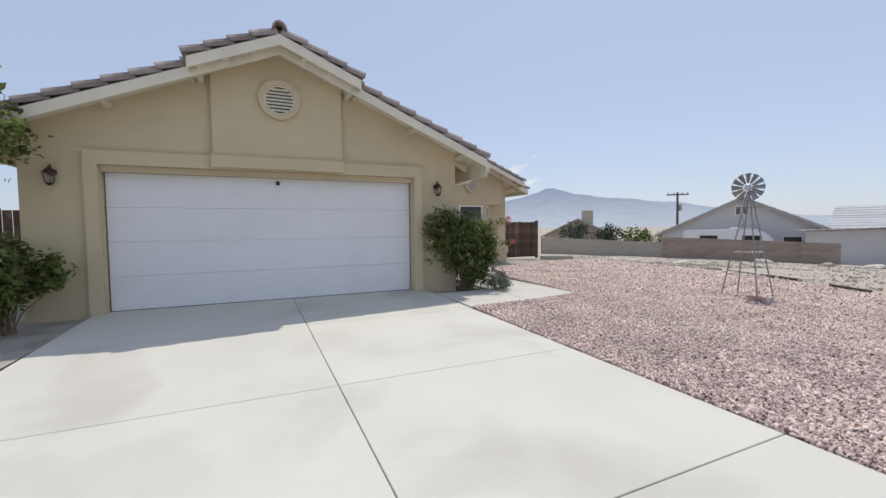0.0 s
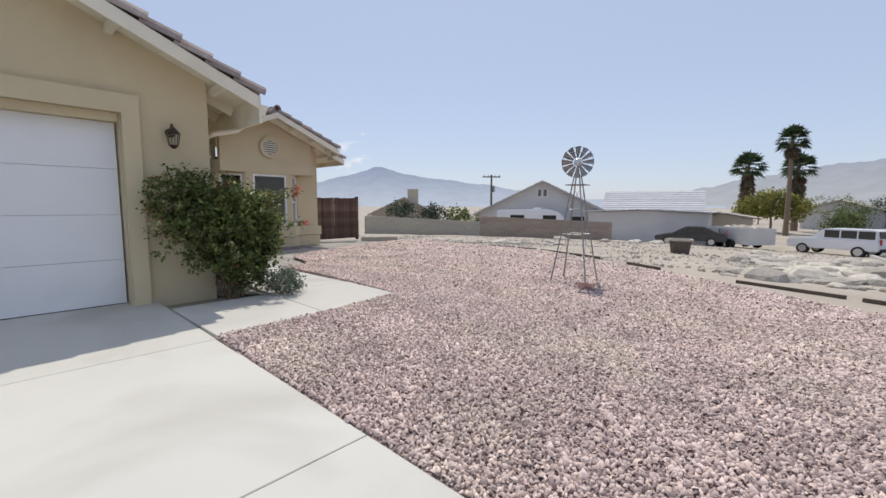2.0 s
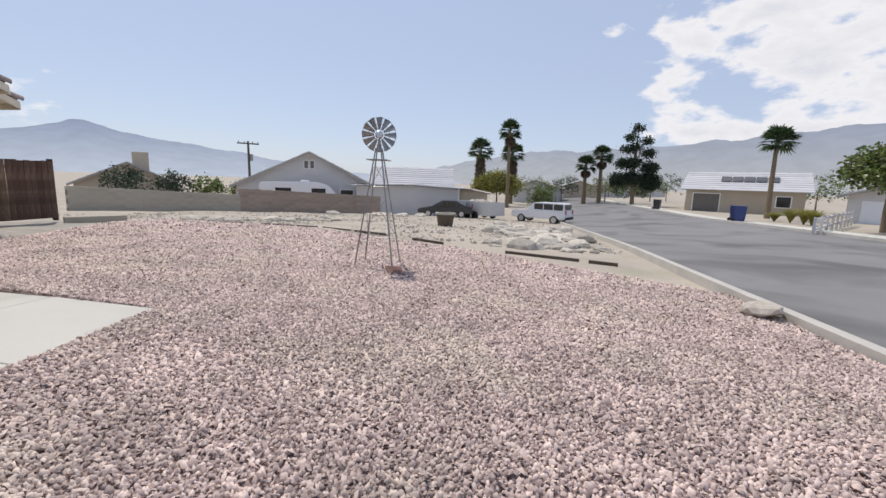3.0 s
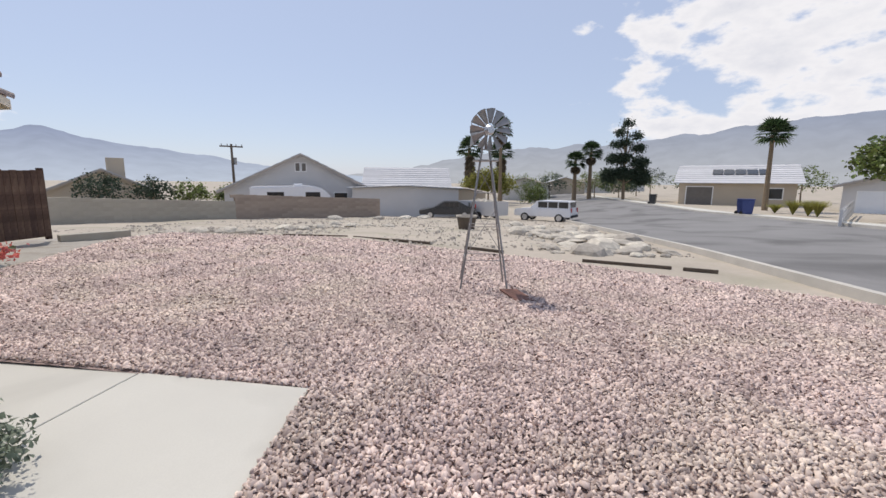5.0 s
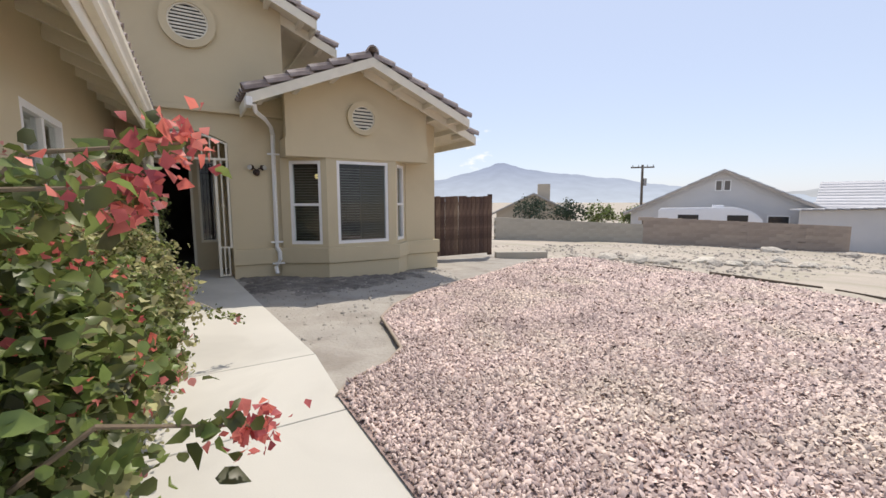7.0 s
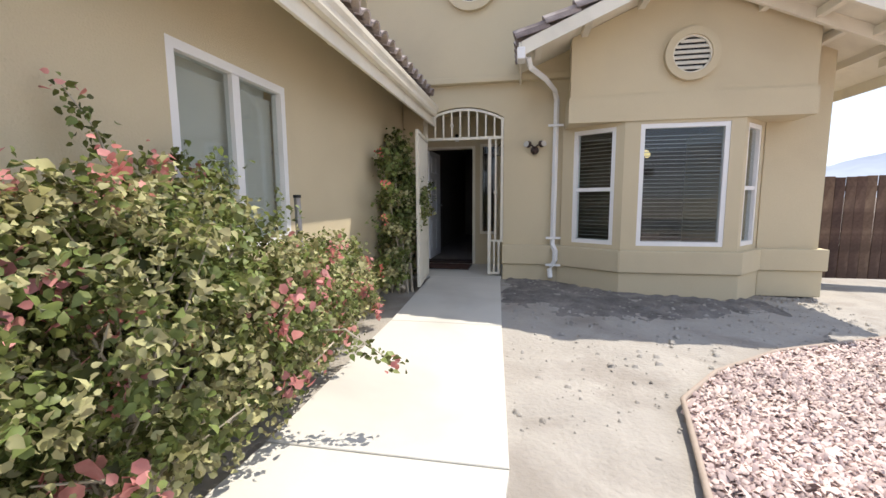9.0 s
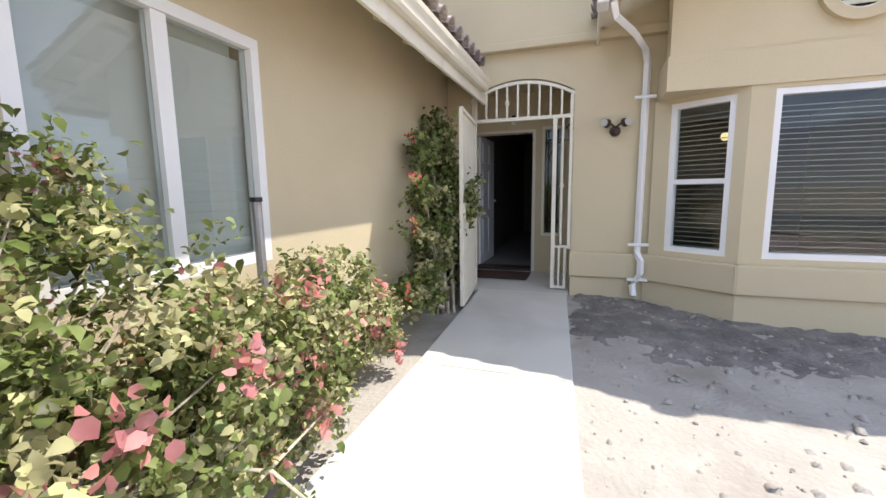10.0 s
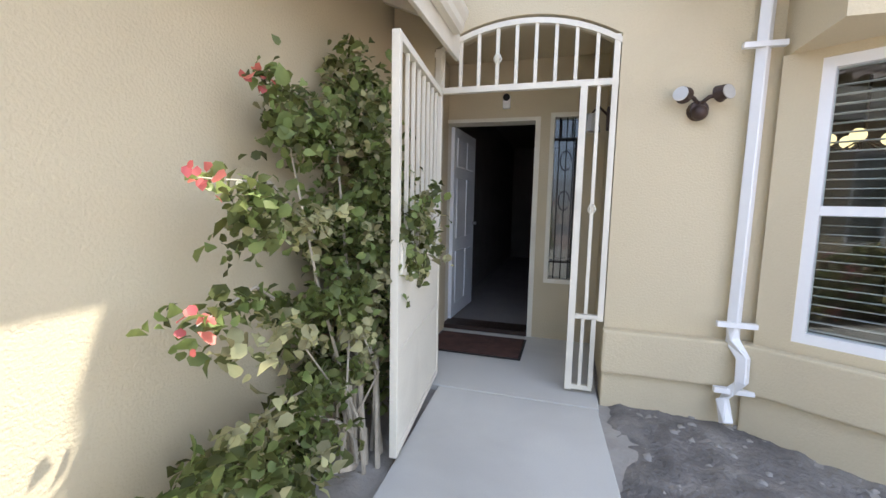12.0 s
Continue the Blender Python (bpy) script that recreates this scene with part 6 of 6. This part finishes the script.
# open garage drawn as a flat panel in the dark of its inside
for y0, y1, z0, z1, nm, mat in ((7.6, 10.2, -0.1, 2.0, "garage_opening", M_UNLIT), (1.2, 2.4, 0.8, 1.9, "window", M_CARGLASS)):
    o = part(nm, boxed(-0.03, -0.002, y0, y1, z0, z1), mat, street)
    part("frame", holed(bmesh.new(), y0 - 0.1, y1 + 0.1, z0 - 0.1, z1 + 0.1, -0.06, -0.001, [(y0, y1, z0, z1)], axis="x"), M_VINYL, o)
house("corner_house", "pale stucco house behind the dark street tree", (44.0, -33.0, -1.3), -135, 10.0, 12.0, 2.7, 4.2, M_FARWALL, M_FAROOF,
      [("garage_door", 1.0, 4.6, -0.2, 2.1, M_WHITE), ("window", 6.5, 8.0, 0.9, 2.0, M_CARGLASS)], over=0.6)
for k in range(5):
    x, y = 95 + 18 * k, -14 - 9 * k
    house("valley_house", "small pale house far down the street", (x, y, gz_at(x, y)), 80 + 9 * k, 9, 9, 2.4, 3.8, M_FARTAN if k % 2 else M_FARWALL, M_FAROOF if k % 2 else M_FAROOFB, [("window", 2, 3.5, 0.9, 2, M_CARGLASS)], courses=3)

pole = thing("utility_pole", "dark leaning wooden utility pole with crossarm", "utility pole", (47.5, 27.0, gz_at(47, 27)))
part("post", rod(bmesh.new(), (0.0, 0, -0.3), (0.3, 0.3, 7.2), 0.17, 8, 0.12), M_TIMBER, pole)
part("crossarm", boxed(-1.2, 1.2, -0.07, 0.07, 6.85, 7.0, m=pose(0.3, 0.3, 0, 0, 0, -48)), M_TIMBER, pole)
part("transformer", rod(bmesh.new(), (0.45, 0.05, 4.9), (0.45, 0.05, 5.7), 0.2, 10), M_STEEL, pole)
for k in (-1.0, -0.4, 0.5, 1.1):
    part("insulator", rod(bmesh.new(), (0.3 + k * 0.67, 0.3 - k * 0.74, 7.0), (0.3 + k * 0.67, 0.3 - k * 0.74, 7.2), 0.05, 6), M_STEEL, pole)

cf = thing("rail_fence", "white two-rail fence along the far lot", "fence", (31.0, -24.0, gz_at(31, -24)), -38)
for k in range(9):
    part("post", boxed(-0.06 + k * 2.2 - 8, 0.06 + k * 2.2 - 8, -0.06, 0.06, -0.2, 1.0, bevel=0.01), M_FARWALL, cf)
for z in (0.35, 0.8):
    part("rail", boxed(-8, 9.6, -0.03, 0.03, z, z + 0.12), M_FARWALL, cf)
tagged(strip("pavement_far", list(np.linspace(20, 90, 36)), lambda x: ROAD_S - 2.0, lambda x: ROAD_S - 0.17, 0.06, M_CONCRETE, 3, label="pale concrete pavement across the street", category="pavement"))


# ---------------- vehicles ----------------
def vehicle(name, label, at, rz, profile, cabin, length, width, wheel_r, axles, paint, lights=True):
    """Side profile drawn out across the width, with a narrower glazed cabin; local +x is forward."""
    v = thing(name, label, "car", at, rz)
    bm = prism(bmesh.new(), profile, -width / 2, width / 2)
    bmesh.ops.bevel(bm, geom=bm.edges[:], offset=0.05, segments=2, affect="EDGES")
    part("body", bm, paint, v)
    bm = prism(bmesh.new(), cabin, -width / 2 + 0.10, width / 2 - 0.10)
    bmesh.ops.bevel(bm, geom=bm.edges[:], offset=0.04, segments=2, affect="EDGES")
    part("cabin", bm, paint, v)
    xs = sorted(p[0] for p in cabin)
    zs = sorted(p[1] for p in cabin)
    lo_, hi_ = zs[0] + 0.1, zs[-1] - 0.1
    x0, x1 = xs[1] + 0.05, xs[-2] - 0.1
    n = 3
    for k in range(n):
        a, b = x0 + (x1 - x0) * k / n + 0.05, x0 + (x1 - x0) * (k + 1) / n - 0.03
        for s in (-1, 1):
            y = s * (width / 2 - 0.10)
            part("side_window", boxed(a, b, min(y, y + s * 0.012), max(y, y + s * 0.012), lo_, hi_, bevel=0.004), M_CARGLASS, v)
    part("rear_window", boxed(xs[0] + 0.02, xs[0] + 0.07, -width / 2 + 0.25, width / 2 - 0.25, lo_ + 0.05, hi_), M_CARGLASS, v)
    for ax in axles:
        for s in (-1, 1):
            w = new("wheel")
            w.parent = v
            w.matrix_basis = pose(ax, s * (width / 2 - 0.1), wheel_r)
            bm = bmesh.new()
            bmesh.ops.create_cone(bm, cap_ends=True, segments=22, radius1=wheel_r, radius2=wheel_r, depth=0.24, matrix=pose(0, 0, 0, 90))
            bmesh.ops.bevel(bm, geom=[e for e in bm.edges if e.calc_length() < wheel_r * 0.5], offset=0.03, segments=2, affect="EDGES")
            part("tyre", bm, M_TYRE, w)
            bm = bmesh.new()
            bmesh.ops.create_cone(bm, cap_ends=True, segments=18, radius1=wheel_r * 0.62, radius2=wheel_r * 0.55, depth=0.26, matrix=pose(0, 0, 0, 90))
            part("rim", bm, M_CHROME, w)
    x_b = min(p[0] for p in profile)
    for s in (-1, 1):
        part("tail_light", boxed(x_b - 0.015, x_b + 0.06, s * (width / 2 - 0.16) - 0.09, s * (width / 2 - 0.16) + 0.09, 0.85, 1.2, bevel=0.01), M_RED, v)
    part("bumper", boxed(x_b - 0.05, x_b + 0.05, -width / 2 + 0.06, width / 2 - 0.06, 0.42, 0.62, bevel=0.02), M_TYRE, v)
    return v


vehicle("suv", "white four-door suv parked by the street", (39.0, -7.0, gz_at(39.0, -7.0)), 64,
        [(-2.45, 0.45), (2.4, 0.42), (2.45, 0.85), (2.3, 1.0), (1.15, 1.12), (-2.4, 1.12), (-2.48, 0.8)], [(-2.38, 1.08), (1.1, 1.08), (0.45, 1.70), (0.2, 1.76), (-2.15, 1.76), (-2.3, 1.65)], 4.9, 1.9, 0.37, (-1.5, 1.45), M_CARWHITE)
vehicle("sedan", "dark parked sedan beside the grey house", (37.2, 1.2, gz_at(37.2, 1.2)), 100,
        [(-2.3, 0.35), (2.25, 0.33), (2.3, 0.65), (1.2, 0.88), (-2.25, 0.95), (-2.33, 0.7)], [(-1.9, 0.90), (1.15, 0.86), (0.3, 1.36), (0.1, 1.40), (-0.8, 1.40), (-1.0, 1.36)], 4.6, 1.8, 0.32, (-1.4, 1.4), M_CARDARK)
rv = thing("motorhome", "white motorhome parked behind the block wall", "motorhome", (36.8, 14.6, gz_at(37, 14)), gdir)
bm = prism(bmesh.new(), [(-3.2, 0.5), (2.6, 0.5), (3.2, 0.9), (3.2, 1.6), (2.6, 2.25), (1.6, 2.55), (-3.2, 2.45)], -1.1, 1.1)
bmesh.ops.bevel(bm, geom=bm.edges[:], offset=0.12, segments=2, affect="EDGES")
part("body", bm, M_CARWHITE, rv)
for a, b in ((1.1, 2.3), (-1.9, -0.6)):
    part("side_window", boxed(a, b, -1.115, -1.09, 1.5, 2.0, bevel=0.01), M_CARGLASS, rv)
part("roof_vent", boxed(0.2, 0.9, -0.4, 0.3, 2.45, 2.7, bevel=0.05), M_CARWHITE, rv)
for x in (-2.0, 1.9):
    bm = bmesh.new()
    bmesh.ops.create_cone(bm, cap_ends=True, segments=20, radius1=0.4, radius2=0.4, depth=0.25, matrix=pose(x, -0.95, 0.4, 90))
    part("wheel", bm, M_TYRE, rv)
skip = thing("rubbish_trailer", "pale trailer heaped with junk beside the street", "trailer", (38.6, -1.7, gz_at(38.6, -1.7)), 50)
for a in ((-2.0, 2.0, -1.0, -0.94), (-2.0, 2.0, 0.94, 1.0), (-2.0, -1.94, -0.94, 0.94), (1.94, 2.0, -0.94, 0.94)):
    part("side", boxed(*a, 0.35, 1.5, bevel=0.01), M_FARWALL, skip)
part("bed", boxed(-1.94, 1.94, -0.94, 0.94, 0.35, 0.45), M_TIMBER, skip)
for k in range(14):
    q = put_on("junk", LUMPS[k % 6], skip, Matrix.Translation((rng.uniform(-1.6, 1.6), rng.uniform(-0.7, 0.7), 1.35)) @ Matrix.Diagonal((0.4, 0.3, 0.5, 1)))
for x in (-0.5, 0.5):
    for s in (-1, 1):
        bm = bmesh.new()
        bmesh.ops.create_cone(bm, cap_ends=True, segments=16, radius1=0.34, radius2=0.34, depth=0.2, matrix=pose(x, s * 1.1, 0.34, 90))
        part("wheel", bm, M_TYRE, skip)


def wheelie_bin(x, y, mat, label):
    b = thing("wheelie_bin", label, "bin", (x, y, gz_at(x, y) + 0.1), -30, "street bins")
    bm = bmesh.new()
    box(bm, -0.35, 0.35, -0.38, 0.38, 0.05, 1.05)
    for v in bm.verts:
        if v.co.z < 0.5:
            v.co.x *= 0.8
            v.co.y *= 0.8
    bmesh.ops.bevel(bm, geom=bm.edges[:], offset=0.04, segments=2, affect="EDGES")
    part("body", bm, mat, b)
    part("lid", boxed(-0.38, 0.38, -0.42, 0.40, 1.055, 1.12, bevel=0.03), mat, b)
    for s in (-1, 1):
        part("wheel", rod(bmesh.new(), (s * 0.25, 0.36, 0.12), (s * 0.32, 0.36, 0.12), 0.12, 12), M_TYRE, b)
    return b


wheelie_bin(35.0, -20.6, M_BLUE, "dark blue wheeled bin at the far kerb")
wheelie_bin(36.0, -20.8, M_BLUE, "dark blue wheeled bin at the far kerb")
wheelie_bin(53.0, -20.4, M_CARDARK, "dark wheeled bin at the far kerb")


# ---------------- far hills ----------------
def hills(name, dist, profile, mat, seed, label, rough=0.35):
    az = np.linspace(profile[0][0], profile[-1][0], 260)
    el = np.interp(az, [p[0] for p in profile], [p[1] for p in profile])
    V, F = [], []
    for k, (a, e) in enumerate(zip(az, el)):
        e = e + (rough * noise.noise((a * 0.35, seed, 0)) + 0.4 * rough * noise.noise((a * 1.4, seed, 3))) * min(1, e / 2)
        c, s = math.cos(radians(a)), math.sin(radians(a))
        top = dist * math.tan(radians(max(0.05, e)))
        for f, z in ((0.72, -14), (0.82, top * 0.3), (0.92, top * 0.7), (1.0, top), (1.12, -14)):
            V.append((dist * f * c, dist * f * s, z + (0.06 * top * noise.noise((a * 0.9, f * 9, seed)) if 0.75 < f < 0.97 else 0)))
    for k in range(len(az) - 1):
        for q in range(4):
            i = k * 5 + q
            F.append((i, i + 1, i + 6, i + 5))
    return tagged(soup(name, V, F, mat, smooth=True), label, "mountain", kind="structure")


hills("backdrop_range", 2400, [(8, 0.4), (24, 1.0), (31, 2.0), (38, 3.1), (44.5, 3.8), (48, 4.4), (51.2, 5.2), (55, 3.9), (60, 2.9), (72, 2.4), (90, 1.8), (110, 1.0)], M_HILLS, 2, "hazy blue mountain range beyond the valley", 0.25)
hills("backdrop_ridge", 2600, [(-95, 3), (-70, 6.0), (-48, 7.4), (-40, 7.1), (-30, 6.5), (-18, 5.2), (-11, 4.8), (0, 4.3), (6, 3.1), (12, 1.9), (20, 0.9), (28, 0.3)], M_HILLS2, 6, "bare mountain ridge down the street, haze blue in its glow", 0.4)
